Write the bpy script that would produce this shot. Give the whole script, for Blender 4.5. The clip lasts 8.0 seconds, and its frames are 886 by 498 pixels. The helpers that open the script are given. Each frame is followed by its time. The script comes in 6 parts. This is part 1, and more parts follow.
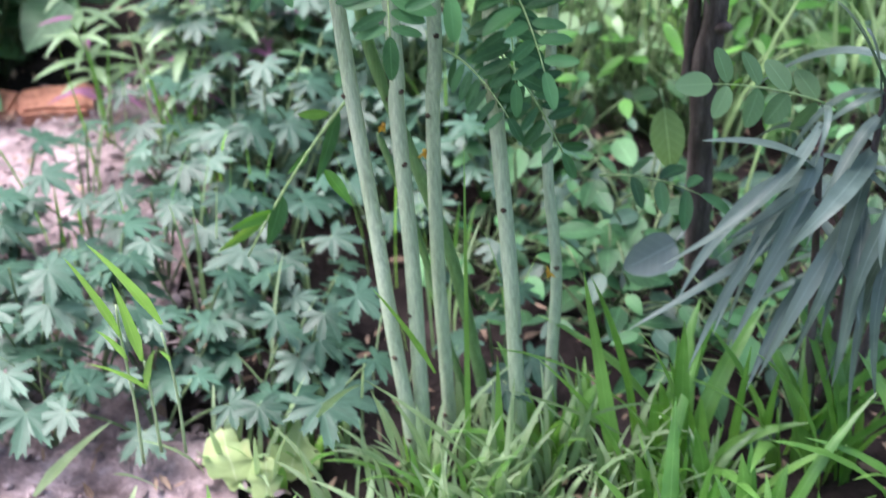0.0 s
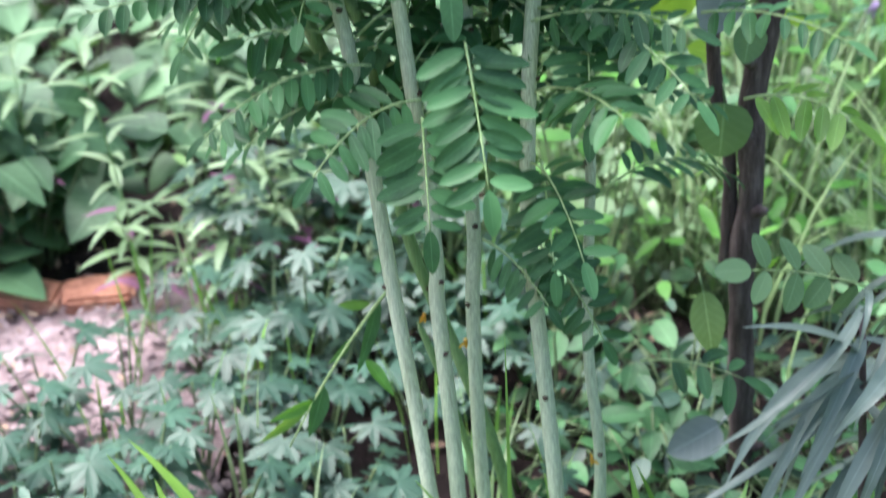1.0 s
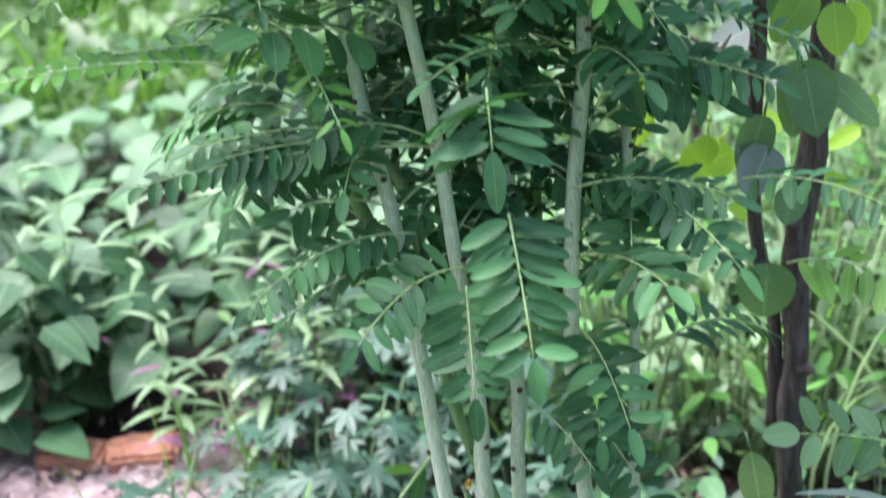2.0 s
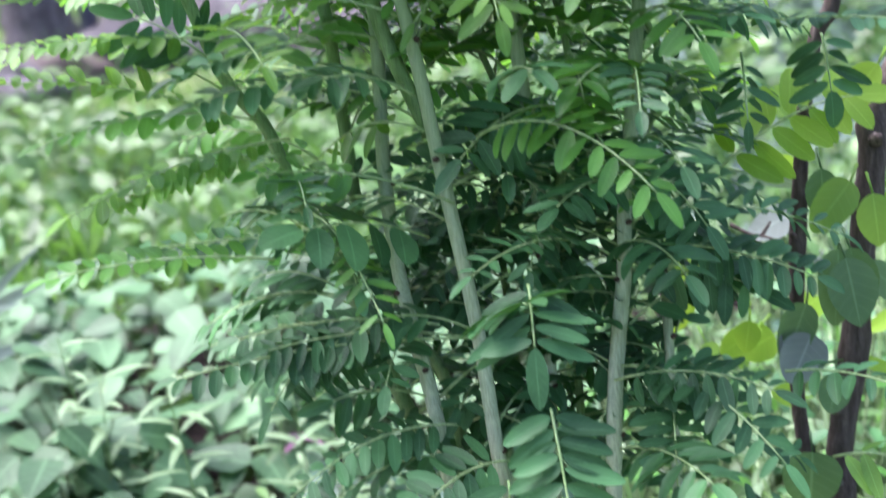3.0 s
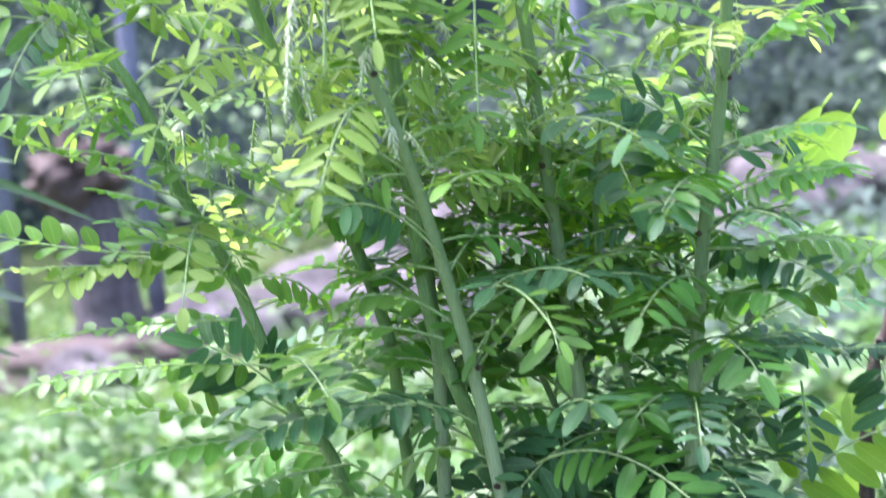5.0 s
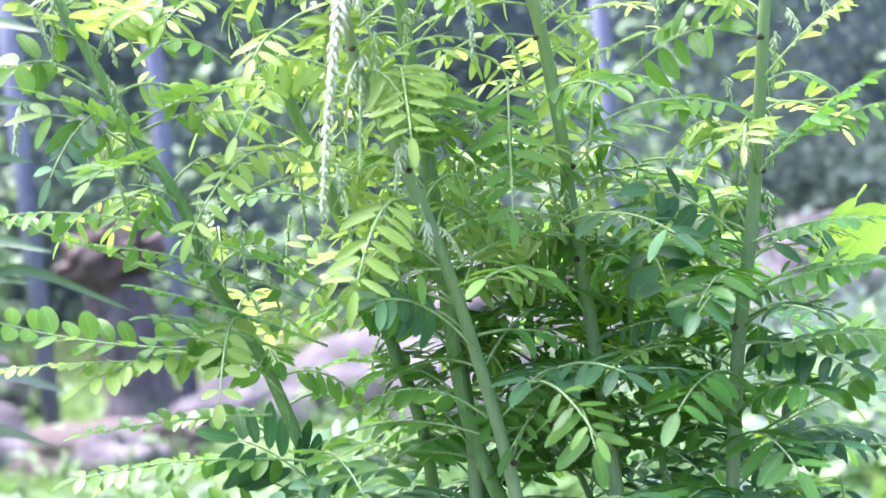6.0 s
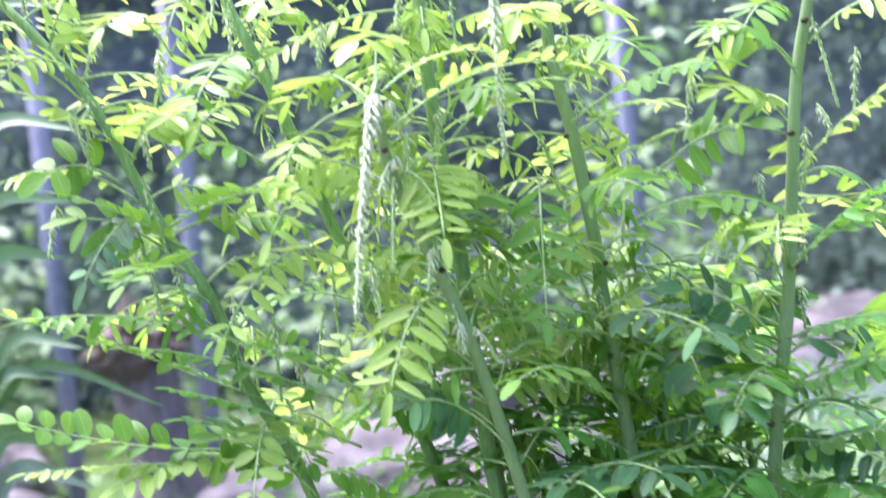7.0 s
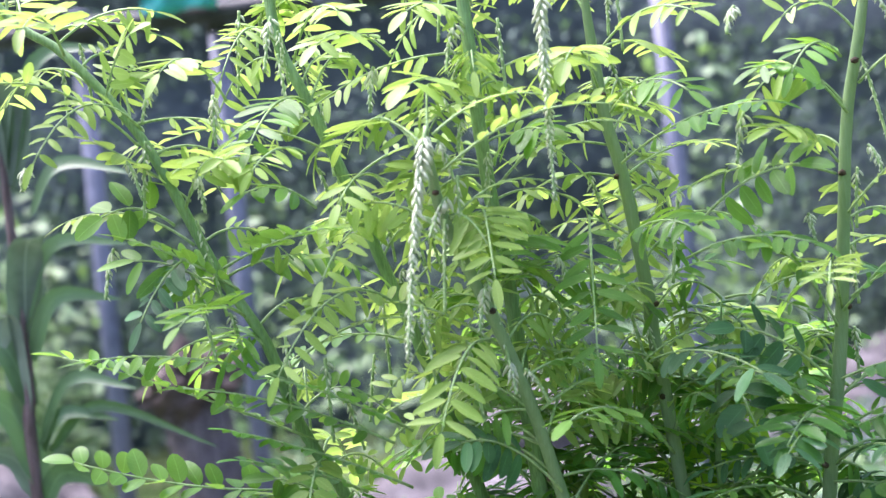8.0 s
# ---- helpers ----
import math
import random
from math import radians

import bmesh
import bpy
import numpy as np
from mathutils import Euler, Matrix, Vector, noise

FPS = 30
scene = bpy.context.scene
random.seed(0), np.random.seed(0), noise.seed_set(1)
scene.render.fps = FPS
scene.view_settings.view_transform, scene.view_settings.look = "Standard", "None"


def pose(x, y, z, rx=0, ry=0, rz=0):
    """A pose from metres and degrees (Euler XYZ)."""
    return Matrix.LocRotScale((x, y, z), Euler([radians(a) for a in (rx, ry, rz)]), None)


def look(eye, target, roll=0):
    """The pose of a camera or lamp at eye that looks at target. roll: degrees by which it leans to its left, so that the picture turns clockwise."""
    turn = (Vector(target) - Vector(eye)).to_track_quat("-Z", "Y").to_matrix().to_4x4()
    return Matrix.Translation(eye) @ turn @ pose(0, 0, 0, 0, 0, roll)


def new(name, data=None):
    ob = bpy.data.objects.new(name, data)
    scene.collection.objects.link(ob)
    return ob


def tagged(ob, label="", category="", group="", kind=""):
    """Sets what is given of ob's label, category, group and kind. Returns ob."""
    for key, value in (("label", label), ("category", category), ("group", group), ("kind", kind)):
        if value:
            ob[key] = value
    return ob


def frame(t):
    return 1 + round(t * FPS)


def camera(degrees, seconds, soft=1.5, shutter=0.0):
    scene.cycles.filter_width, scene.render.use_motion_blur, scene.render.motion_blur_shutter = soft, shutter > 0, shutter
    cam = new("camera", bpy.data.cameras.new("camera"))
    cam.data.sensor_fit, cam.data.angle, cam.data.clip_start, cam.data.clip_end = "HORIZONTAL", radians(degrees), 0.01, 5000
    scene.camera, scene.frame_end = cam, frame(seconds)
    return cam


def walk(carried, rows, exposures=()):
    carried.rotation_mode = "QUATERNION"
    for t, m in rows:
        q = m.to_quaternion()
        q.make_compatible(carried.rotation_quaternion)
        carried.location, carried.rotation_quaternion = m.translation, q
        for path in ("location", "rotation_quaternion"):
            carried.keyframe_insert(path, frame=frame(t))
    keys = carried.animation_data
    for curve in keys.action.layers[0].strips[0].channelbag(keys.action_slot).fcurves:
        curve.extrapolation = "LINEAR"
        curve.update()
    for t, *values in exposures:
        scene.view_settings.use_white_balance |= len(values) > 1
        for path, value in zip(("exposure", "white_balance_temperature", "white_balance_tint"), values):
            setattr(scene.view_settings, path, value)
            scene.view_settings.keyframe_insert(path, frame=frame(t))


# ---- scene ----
cam = camera(34.84, 8.0, 1.4, 0.55)
cam.data.dof.use_dof = True
cam.data.dof.focus_distance = 1.120
cam.data.dof.aperture_fstop = 6.20
PATH = [
    (0.0, look((-0.0837, -1.0166, 1.0519), (-0.0283, -0.2271, 0.4405), -2.36)),
    (0.3, look((-0.0847, -1.0140, 1.0560), (-0.0398, -0.2067, 0.4676), -3.22)),
    (0.5, look((-0.0852, -1.0127, 1.0587), (-0.0454, -0.1869, 0.4962), -3.63)),
    (0.8, look((-0.0859, -1.0116, 1.0629), (-0.0483, -0.1634, 0.5345), -3.94)),
    (1.0, look((-0.0864, -1.0108, 1.0660), (-0.0458, -0.1513, 0.5565), -4.01)),
    (1.2, look((-0.0871, -1.0096, 1.0696), (-0.0519, -0.1360, 0.5843), -4.50)),
    (1.5, look((-0.0877, -1.0081, 1.0753), (-0.0629, -0.1160, 0.6242), -5.23)),
    (1.7, look((-0.0876, -1.0077, 1.0790), (-0.0635, -0.1104, 0.6383), -5.21)),
    (2.8, look((-0.0902, -0.9983, 1.1062), (-0.0791, -0.0553, 0.7736), -5.11)),
    (3.0, look((-0.0889, -0.9988, 1.1117), (-0.0825, -0.0494, 0.7980), -5.33)),
    (3.2, look((-0.0874, -1.0003, 1.1185), (-0.0888, -0.0444, 0.8247), -5.60)),
    (3.5, look((-0.0858, -1.0019, 1.1288), (-0.0858, -0.0366, 0.8677), -5.60)),
    (3.8, look((-0.0846, -1.0003, 1.1358), (-0.0839, -0.0294, 0.8964), -5.39)),
    (4.0, look((-0.0835, -0.9995, 1.1394), (-0.0845, -0.0229, 0.9244), -5.26)),
    (4.5, look((-0.0807, -1.0003, 1.1468), (-0.0926, -0.0144, 0.9801), -5.49)),
    (4.7, look((-0.0824, -1.0015, 1.1479), (-0.0974, -0.0121, 1.0032), -5.46)),
    (5.0, look((-0.0856, -1.0027, 1.1495), (-0.1042, -0.0100, 1.0307), -5.29)),
    (5.2, look((-0.0819, -1.0027, 1.1520), (-0.1084, -0.0080, 1.0525), -5.34)),
    (6.3, look((-0.0894, -1.0032, 1.1688), (-0.1256, -0.0051, 1.1185), -5.57)),
    (6.5, look((-0.0878, -1.0013, 1.1732), (-0.1260, -0.0028, 1.1347), -5.66)),
    (6.8, look((-0.0902, -1.0017, 1.1752), (-0.1310, -0.0028, 1.1532), -5.93)),
    (7.0, look((-0.0919, -1.0025, 1.1756), (-0.1391, -0.0036, 1.1727), -6.08)),
    (7.2, look((-0.0924, -1.0038, 1.1765), (-0.1455, -0.0054, 1.1953), -6.08)),
    (7.5, look((-0.0925, -1.0061, 1.1776), (-0.1525, -0.0087, 1.2169), -6.00)),
    (7.7, look((-0.0924, -1.0074, 1.1775), (-0.1609, -0.0109, 1.2268), -6.05)),
    (7.9, look((-0.0920, -1.0084, 1.1772), (-0.1694, -0.0122, 1.2167), -6.16)),
    (7.95, look((-0.0919, -1.0087, 1.1771), (-0.1709, -0.0124, 1.2084), -6.21)),
    (8.0, look((-0.0918, -1.0089, 1.1771), (-0.1713, -0.0124, 1.2055), -6.24)),
]
EXPOSURE = [(0.0, 1.68, 6000, 20), (1.5, 1.8, 6000, 16), (3.5, 1.96, 5850, 26), (4.4, 2.22, 5850, 28), (5.2, 2.38, 5800, 28), (6.5, 2.59, 5800, 28), (8.0, 1.93, 5950, 28)]
walk(cam, PATH, EXPOSURE)
SKY, SUN = 0.102, 3.5

# ---- light ----
world = bpy.data.worlds.new("world")
scene.world = world
world.use_nodes = True
wn = world.node_tree
sky = wn.nodes.new("ShaderNodeTexSky")
sky.sky_type = "NISHITA"
sky.sun_disc = False
sky.sun_elevation = radians(66)
sky.sun_rotation = radians(-64)
sky.air_density = 1.6
sky.dust_density = 4.0
wn.links.new(sky.outputs[0], wn.nodes["Background"].inputs[0])
wn.nodes["Background"].inputs[1].default_value = SKY
sun_data = bpy.data.lights.new("sun", "SUN")
sun_data.energy = SUN
sun_data.angle = radians(50)
sun_data.color = (1.0, 0.96, 0.9)
sun = new("sun", sun_data)
# high, from the open side beyond the path
sun.matrix_world = look((-1.7, 0.83, 4.85), (0, 0, 0.6))


# ---- materials ----
def nodes_of(name):
    m = bpy.data.materials.new(name)
    m.use_nodes = True
    nt = m.node_tree
    return m, nt, nt.nodes["Principled BSDF"], nt.nodes["Material Output"]


def ramp(nt, fac, stops):
    r = nt.nodes.new("ShaderNodeValToRGB")
    while len(r.color_ramp.elements) < len(stops):
        r.color_ramp.elements.new(0.5)
    for e, (p, c) in zip(r.color_ramp.elements, stops):
        e.position, e.color = p, (*c, 1)
    nt.links.new(fac, r.inputs[0])
    return r.outputs[0]


def noise_tex(nt, scale, detail=4.0, rough=0.55, coord="Object", stretch=None):
    tc = nt.nodes.new("ShaderNodeTexCoord")
    out = tc.outputs[coord]
    if stretch:
        mp = nt.nodes.new("ShaderNodeMapping")
        mp.inputs["Scale"].default_value = stretch
        nt.links.new(out, mp.inputs[0])
        out = mp.outputs[0]
    n = nt.nodes.new("ShaderNodeTexNoise")
    n.inputs["Scale"].default_value = scale
    n.inputs["Detail"].default_value = detail
    n.inputs["Roughness"].default_value = rough
    nt.links.new(out, n.inputs["Vector"])
    return n.outputs["Fac"]


def mixc(nt, fac, a, b, kind="MIX"):
    m = nt.nodes.new("ShaderNodeMix")
    m.data_type, m.blend_type = "RGBA", kind
    for sock, v in ((m.inputs[0], fac), (m.inputs[6], a), (m.inputs[7], b)):
        if isinstance(v, (int, float)):
            sock.default_value = v
        elif isinstance(v, tuple):
            sock.default_value = (*v, 1)
        else:
            nt.links.new(v, sock)
    return m.outputs[2]


def bump(nt, b, height, strength, dist=0.002):
    n = nt.nodes.new("ShaderNodeBump")
    n.inputs["Strength"].default_value = strength
    n.inputs["Distance"].default_value = dist
    nt.links.new(height, n.inputs["Height"])
    nt.links.new(n.outputs[0], b.inputs["Normal"])


def vein_lines(nt, pairs):
    """A midrib and slanting side veins, from the place within the blade."""
    def calc(op, x, y=None, z=None):
        n = nt.nodes.new("ShaderNodeMath")
        n.operation = op
        for sock, v in zip(n.inputs, (x, y, z)):
            if v is None:
                continue
            if isinstance(v, float):
                sock.default_value = v
            else:
                nt.links.new(v, sock)
        return n.outputs[0]

    at = nt.nodes.new("ShaderNodeAttribute")
    at.attribute_name = "leaf_place"
    sep = nt.nodes.new("ShaderNodeSeparateXYZ")
    nt.links.new(at.outputs["Vector"], sep.inputs[0])
    u = calc("ABSOLUTE", sep.outputs[0])
    rib = calc("MULTIPLY", calc("LESS_THAN", u, 0.05), 0.22)
    phase = calc("MULTIPLY", calc("SUBTRACT", sep.outputs[1], calc("MULTIPLY", u, 0.22)), pairs)
    wave = calc("ABSOLUTE", calc("SUBTRACT", calc("FRACT", phase), 0.5))
    side = calc("MULTIPLY", calc("SMOOTH_MIN", calc("MAXIMUM", calc("SUBTRACT", wave, 0.36), 0.0), 0.14, 0.02), 1.0)
    return rib, side


def leaf_mat(name, dark, light, under=0.35, rough=0.45, tint=(0.5, 0.9, 0.15), grain=60.0, spot=None, veins=7.0, whole=False, gloss=0.45):
    """Leaf blade: colour varies leaf by leaf and within the leaf, some light comes through."""
    m, nt, b, out = nodes_of(name)
    geo = nt.nodes.new("ShaderNodeNewGeometry")
    info = nt.nodes.new("ShaderNodeObjectInfo")
    both = nt.nodes.new("ShaderNodeMath")
    both.operation = "ADD"
    nt.links.new(geo.outputs["Random Per Island"], both.inputs[0])
    nt.links.new(info.outputs["Random"], both.inputs[1])
    part_of = nt.nodes.new("ShaderNodeMath")
    part_of.operation = "FRACT"
    nt.links.new(both.outputs[0], part_of.inputs[0])
    isl = info.outputs["Random"] if whole else part_of.outputs[0]
    col = ramp(nt, isl, ((0.0, dark), (0.5, tuple(p * 0.62 + q * 0.38 for p, q in zip(dark, light))), (1.0, light)))
    fine = noise_tex(nt, grain, 5.0, 0.6)
    wide = noise_tex(nt, grain * 0.18, 2.0, 0.5)
    col = mixc(nt, ramp(nt, fine, ((0.3, (0, 0, 0)), (0.75, (0.28, 0.28, 0.28)))), col, tuple(min(1, c * 1.5) for c in light))
    col = mixc(nt, ramp(nt, wide, ((0.42, (0.45, 0.45, 0.45)), (0.62, (0, 0, 0)))), col, tuple(c * 0.55 for c in dark))
    if spot:
        wear = noise_tex(nt, 25.0, 3.0, 0.7)
        col = mixc(nt, ramp(nt, wear, ((0.66, (0, 0, 0)), (0.74, (0.8, 0.8, 0.8)))), col, spot)
    rib, side = vein_lines(nt, veins)
    col = mixc(nt, rib, col, tuple(min(1, c * 1.9 + 0.03) for c in light))
    col = mixc(nt, side, col, tuple(c * 1.25 for c in light))
    nt.links.new(col, b.inputs["Base Color"])
    b.inputs["Roughness"].default_value = rough
    b.inputs["Specular IOR Level"].default_value = gloss
    bump(nt, b, mixc(nt, 0.6, noise_tex(nt, grain * 3, 3.0, 0.6), side), 0.4, 0.0007)
    tr = nt.nodes.new("ShaderNodeBsdfTranslucent")
    nt.links.new(mixc(nt, 0.5, col, tint), tr.inputs[0])
    mx = nt.nodes.new("ShaderNodeMixShader")
    mx.inputs[0].default_value = under
    nt.links.new(b.outputs[0], mx.inputs[1])
    nt.links.new(tr.outputs[0], mx.inputs[2])
    nt.links.new(mx.outputs[0], out.inputs[0])
    return m


def rough_mat(name, stops, scale, rough=0.85, relief=0.6, dist=0.003, stretch=None, fine=8.0, wet=0.3, detail=6.0):
    m, nt, b, out = nodes_of(name)
    n1 = noise_tex(nt, scale, detail, 0.6, stretch=stretch)
    n2 = noise_tex(nt, scale * fine, 4.0, 0.65, stretch=stretch)
    col = ramp(nt, n1, stops)
    col = mixc(nt, 0.55, col, ramp(nt, n2, ((0.3, (0.25, 0.25, 0.25)), (0.7, (0.85, 0.85, 0.85)))), "OVERLAY")
    nt.links.new(col, b.inputs["Base Color"])
    b.inputs["Roughness"].default_value = rough
    b.inputs["Specular IOR Level"].default_value = wet
    bump(nt, b, mixc(nt, 0.5, n1, n2), relief, dist)
    return m


# mature leaflets; also the dark colour that paints shade in the shrub's core
LEAF = leaf_mat("leaflet_mature_and_shaded", (0.009, 0.047, 0.016), (0.095, 0.245, 0.09), 0.13, 0.5, (0.18, 0.6, 0.05), gloss=0.34)
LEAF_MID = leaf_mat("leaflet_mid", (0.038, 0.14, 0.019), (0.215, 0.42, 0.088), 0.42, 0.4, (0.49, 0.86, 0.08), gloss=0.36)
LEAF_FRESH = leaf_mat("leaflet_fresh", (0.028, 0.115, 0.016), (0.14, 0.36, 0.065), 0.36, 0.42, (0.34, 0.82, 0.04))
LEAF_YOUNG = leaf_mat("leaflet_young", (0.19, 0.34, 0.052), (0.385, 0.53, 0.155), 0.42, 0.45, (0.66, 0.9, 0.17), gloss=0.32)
CUT = leaf_mat("cut_leaf_greyish", (0.009, 0.038, 0.02), (0.068, 0.145, 0.096), 0.08, 0.48, (0.2, 0.5, 0.12), 40.0, veins=5.0, whole=True, gloss=0.42)
STRAP = leaf_mat("strap_leaf_grey_green", (0.065, 0.105, 0.08), (0.235, 0.305, 0.26), 0.12, 0.42, (0.15, 0.35, 0.10), 50.0, veins=1.0, whole=True, gloss=0.5)
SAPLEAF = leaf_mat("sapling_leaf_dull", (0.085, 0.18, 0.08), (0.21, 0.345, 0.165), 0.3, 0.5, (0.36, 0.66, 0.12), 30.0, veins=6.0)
# lit copy of SAPLEAF: the light is in its brighter colour
SAPLEAF_LIT = leaf_mat("sapling_leaf_lit", (0.13, 0.27, 0.05), (0.26, 0.43, 0.10), 0.5, 0.5, (0.5, 0.85, 0.08), 30.0, veins=6.0)
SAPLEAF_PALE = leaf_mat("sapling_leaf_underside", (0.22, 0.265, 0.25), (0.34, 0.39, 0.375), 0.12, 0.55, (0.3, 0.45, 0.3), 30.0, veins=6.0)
GRASS = leaf_mat("grass_bright", (0.055, 0.19, 0.028), (0.29, 0.53, 0.14), 0.42, 0.3, (0.38, 0.78, 0.08), 70.0, veins=1.0, gloss=0.6)
GRASS_FAR = leaf_mat("grass_meadow", (0.018, 0.08, 0.016), (0.18, 0.345, 0.095), 0.3, 0.45, (0.35, 0.75, 0.06), 70.0, veins=1.0)
GRASS_PALE = leaf_mat("grass_pale", (0.17, 0.29, 0.12), (0.5, 0.63, 0.37), 0.35, 0.5, (0.4, 0.62, 0.22), 70.0, veins=1.0)
LIME = leaf_mat("lime_leaf", (0.46, 0.6, 0.24), (0.6, 0.72, 0.36), 0.35, 0.5, (0.6, 0.8, 0.2), 30.0, (0.5, 0.5, 0.25))
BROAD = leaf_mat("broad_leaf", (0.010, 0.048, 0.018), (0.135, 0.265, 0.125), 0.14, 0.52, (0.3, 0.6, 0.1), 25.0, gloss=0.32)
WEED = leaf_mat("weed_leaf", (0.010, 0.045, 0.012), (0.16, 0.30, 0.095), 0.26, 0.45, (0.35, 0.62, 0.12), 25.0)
# broad leaf with light from behind put into a lime colour
BROAD_LIT = leaf_mat("broad_leaf_backlit", (0.22, 0.42, 0.04), (0.36, 0.58, 0.07), 0.50, 0.45, (0.6, 0.9, 0.06), 30.0)
LANCE = leaf_mat("lance_leaf", (0.06, 0.14, 0.05), (0.38, 0.52, 0.31), 0.3, 0.5, (0.4, 0.7, 0.12), 35.0)
PURPLE = leaf_mat("purple_leaf", (0.20, 0.07, 0.16), (0.34, 0.16, 0.28), 0.25, 0.5, (0.5, 0.2, 0.3), 35.0)
DARKLEAF = leaf_mat("oleander_leaf", (0.03, 0.08, 0.03), (0.13, 0.235, 0.11), 0.15, 0.42, (0.2, 0.5, 0.06), 25.0, gloss=0.5)
# greyed and blued leaf colour: the background haze is painted in
HEDGE = leaf_mat("hedge_leaf_hazed", (0.032, 0.052, 0.056), (0.17, 0.23, 0.195), 0.2, 0.8, (0.25, 0.5, 0.1), 12.0, gloss=0.1)
STEM = rough_mat("stem_bark_green", ((0.3, (0.105, 0.20, 0.06)), (0.5, (0.155, 0.275, 0.10)), (0.75, (0.225, 0.345, 0.155))), 14.0, 0.5, 0.25, 0.0008, (6, 6, 0.6), 9.0, 0.4)
STEM_PURPLE = rough_mat("purplish_brown_stem", ((0.3, (0.06, 0.04, 0.04)), (0.6, (0.15, 0.11, 0.12)), (0.8, (0.24, 0.19, 0.20))), 30.0, 0.6, 0.4, 0.001, (5, 5, 0.7), 8.0)
STEM_PALE = rough_mat("stem_bark_waxy", ((0.25, (0.345, 0.42, 0.27)), (0.5, (0.43, 0.515, 0.35)), (0.8, (0.51, 0.59, 0.43))), 12.0, 0.55, 0.12, 0.0005, (6, 6, 0.6), 9.0, 0.3)
nt = STEM_PALE.node_tree
tc = nt.nodes.new("ShaderNodeTexCoord")
sp = nt.nodes.new("ShaderNodeSeparateXYZ")
nt.links.new(tc.outputs["Object"], sp.inputs[0])
old = nt.nodes["Principled BSDF"].inputs["Base Color"].links[0].from_socket
young_bark = mixc(nt, 0.8, old, (0.125, 0.225, 0.07))
nt.links.new(mixc(nt, ramp(nt, sp.outputs[2], ((0.6, (0, 0, 0)), (1.0, (1, 1, 1)))), old, young_bark), nt.nodes["Principled BSDF"].inputs["Base Color"])
STALK = rough_mat("weed_stalk", ((0.3, (0.06, 0.10, 0.04)), (0.7, (0.15, 0.21, 0.10))), 40.0, 0.6, 0.1, 0.0005)
RACHIS = rough_mat("rachis_green", ((0.3, (0.19, 0.31, 0.11)), (0.7, (0.36, 0.49, 0.23))), 40.0, 0.5, 0.1, 0.0005)
NODE = rough_mat("leaf_scar_brown", ((0.3, (0.03, 0.02, 0.015)), (0.7, (0.10, 0.07, 0.05))), 200.0, 0.8, 0.4, 0.0005)
BARK = rough_mat("sapling_bark", ((0.25, (0.032, 0.023, 0.022)), (0.5, (0.085, 0.064, 0.060)), (0.8, (0.20, 0.165, 0.158))), 30.0, 0.8, 0.8, 0.002, (5, 5, 0.8), 6.0)
TREEBARK = rough_mat("old_tree_bark", ((0.3, (0.08, 0.07, 0.078)), (0.55, (0.19, 0.165, 0.185)), (0.8, (0.36, 0.32, 0.35))), 9.0, 0.9, 1.0, 0.02, (4, 4, 0.7), 6.0)
SOIL = rough_mat("bed_soil", ((0.3, (0.008, 0.006, 0.006)), (0.5, (0.02, 0.0145, 0.014)), (0.72, (0.058, 0.043, 0.042))), 9.0, 0.95, 1.0, 0.012, None, 14.0, 0.12)
PATHSOIL = rough_mat("pale_pink_path", ((0.28, (0.07, 0.05, 0.05)), (0.48, (0.225, 0.168, 0.173)), (0.7, (0.41, 0.33, 0.34))), 22.0, 0.92, 0.9, 0.006, None, 7.0, 0.2)
TURF = rough_mat("turf", ((0.3, (0.03, 0.05, 0.018)), (0.5, (0.09, 0.13, 0.05)), (0.72, (0.19, 0.225, 0.11))), 2.2, 0.95, 0.6, 0.03, None, 18.0, 0.1)
ROCK = rough_mat("pink_grey_rock", ((0.30, (0.036, 0.033, 0.036)), (0.5, (0.105, 0.094, 0.102)), (0.72, (0.23, 0.206, 0.22))), 3.5, 0.85, 1.0, 0.03, None, 9.0)
CLAY = rough_mat("orange_fired_clay", ((0.3, (0.20, 0.085, 0.055)), (0.6, (0.40, 0.19, 0.125)), (0.8, (0.56, 0.36, 0.28))), 25.0, 0.9, 0.8, 0.003)
POLE = rough_mat("galvanised_pole", ((0.3, (0.11, 0.12, 0.18)), (0.7, (0.20, 0.21, 0.30))), 6.0, 0.5, 0.1, 0.002)
BANK = rough_mat("light_block_bank", ((0.3, (0.04, 0.055, 0.066)), (0.7, (0.095, 0.115, 0.125))), 1.2, 0.95, 0.5, 0.05)
RAIL = rough_mat("dark_rail", ((0.3, (0.02, 0.02, 0.025)), (0.7, (0.06, 0.065, 0.075))), 5.0, 0.6, 0.2, 0.003)
TEAL = rough_mat("teal_sheet", ((0.3, (0.02, 0.28, 0.28)), (0.7, (0.05, 0.42, 0.40))), 4.0, 0.5, 0.2, 0.004)
VIOLET = leaf_mat("violet_floret", (0.20, 0.13, 0.30), (0.42, 0.32, 0.52), 0.2, 0.6, (0.4, 0.3, 0.5), 150.0)
BUD = leaf_mat("flower_bud_cream", (0.42, 0.5, 0.28), (0.7, 0.75, 0.54), 0.25, 0.6, (0.6, 0.7, 0.4), 150.0)
PETAL = leaf_mat("orange_petal", (0.55, 0.28, 0.03), (0.75, 0.45, 0.05), 0.3, 0.5, (0.8, 0.5, 0.05), 150.0)
SHREDS = leaf_mat("pale_litter", (0.12, 0.085, 0.086), (0.40, 0.32, 0.33), 0.1, 0.9, (0.4, 0.3, 0.25), 80.0)
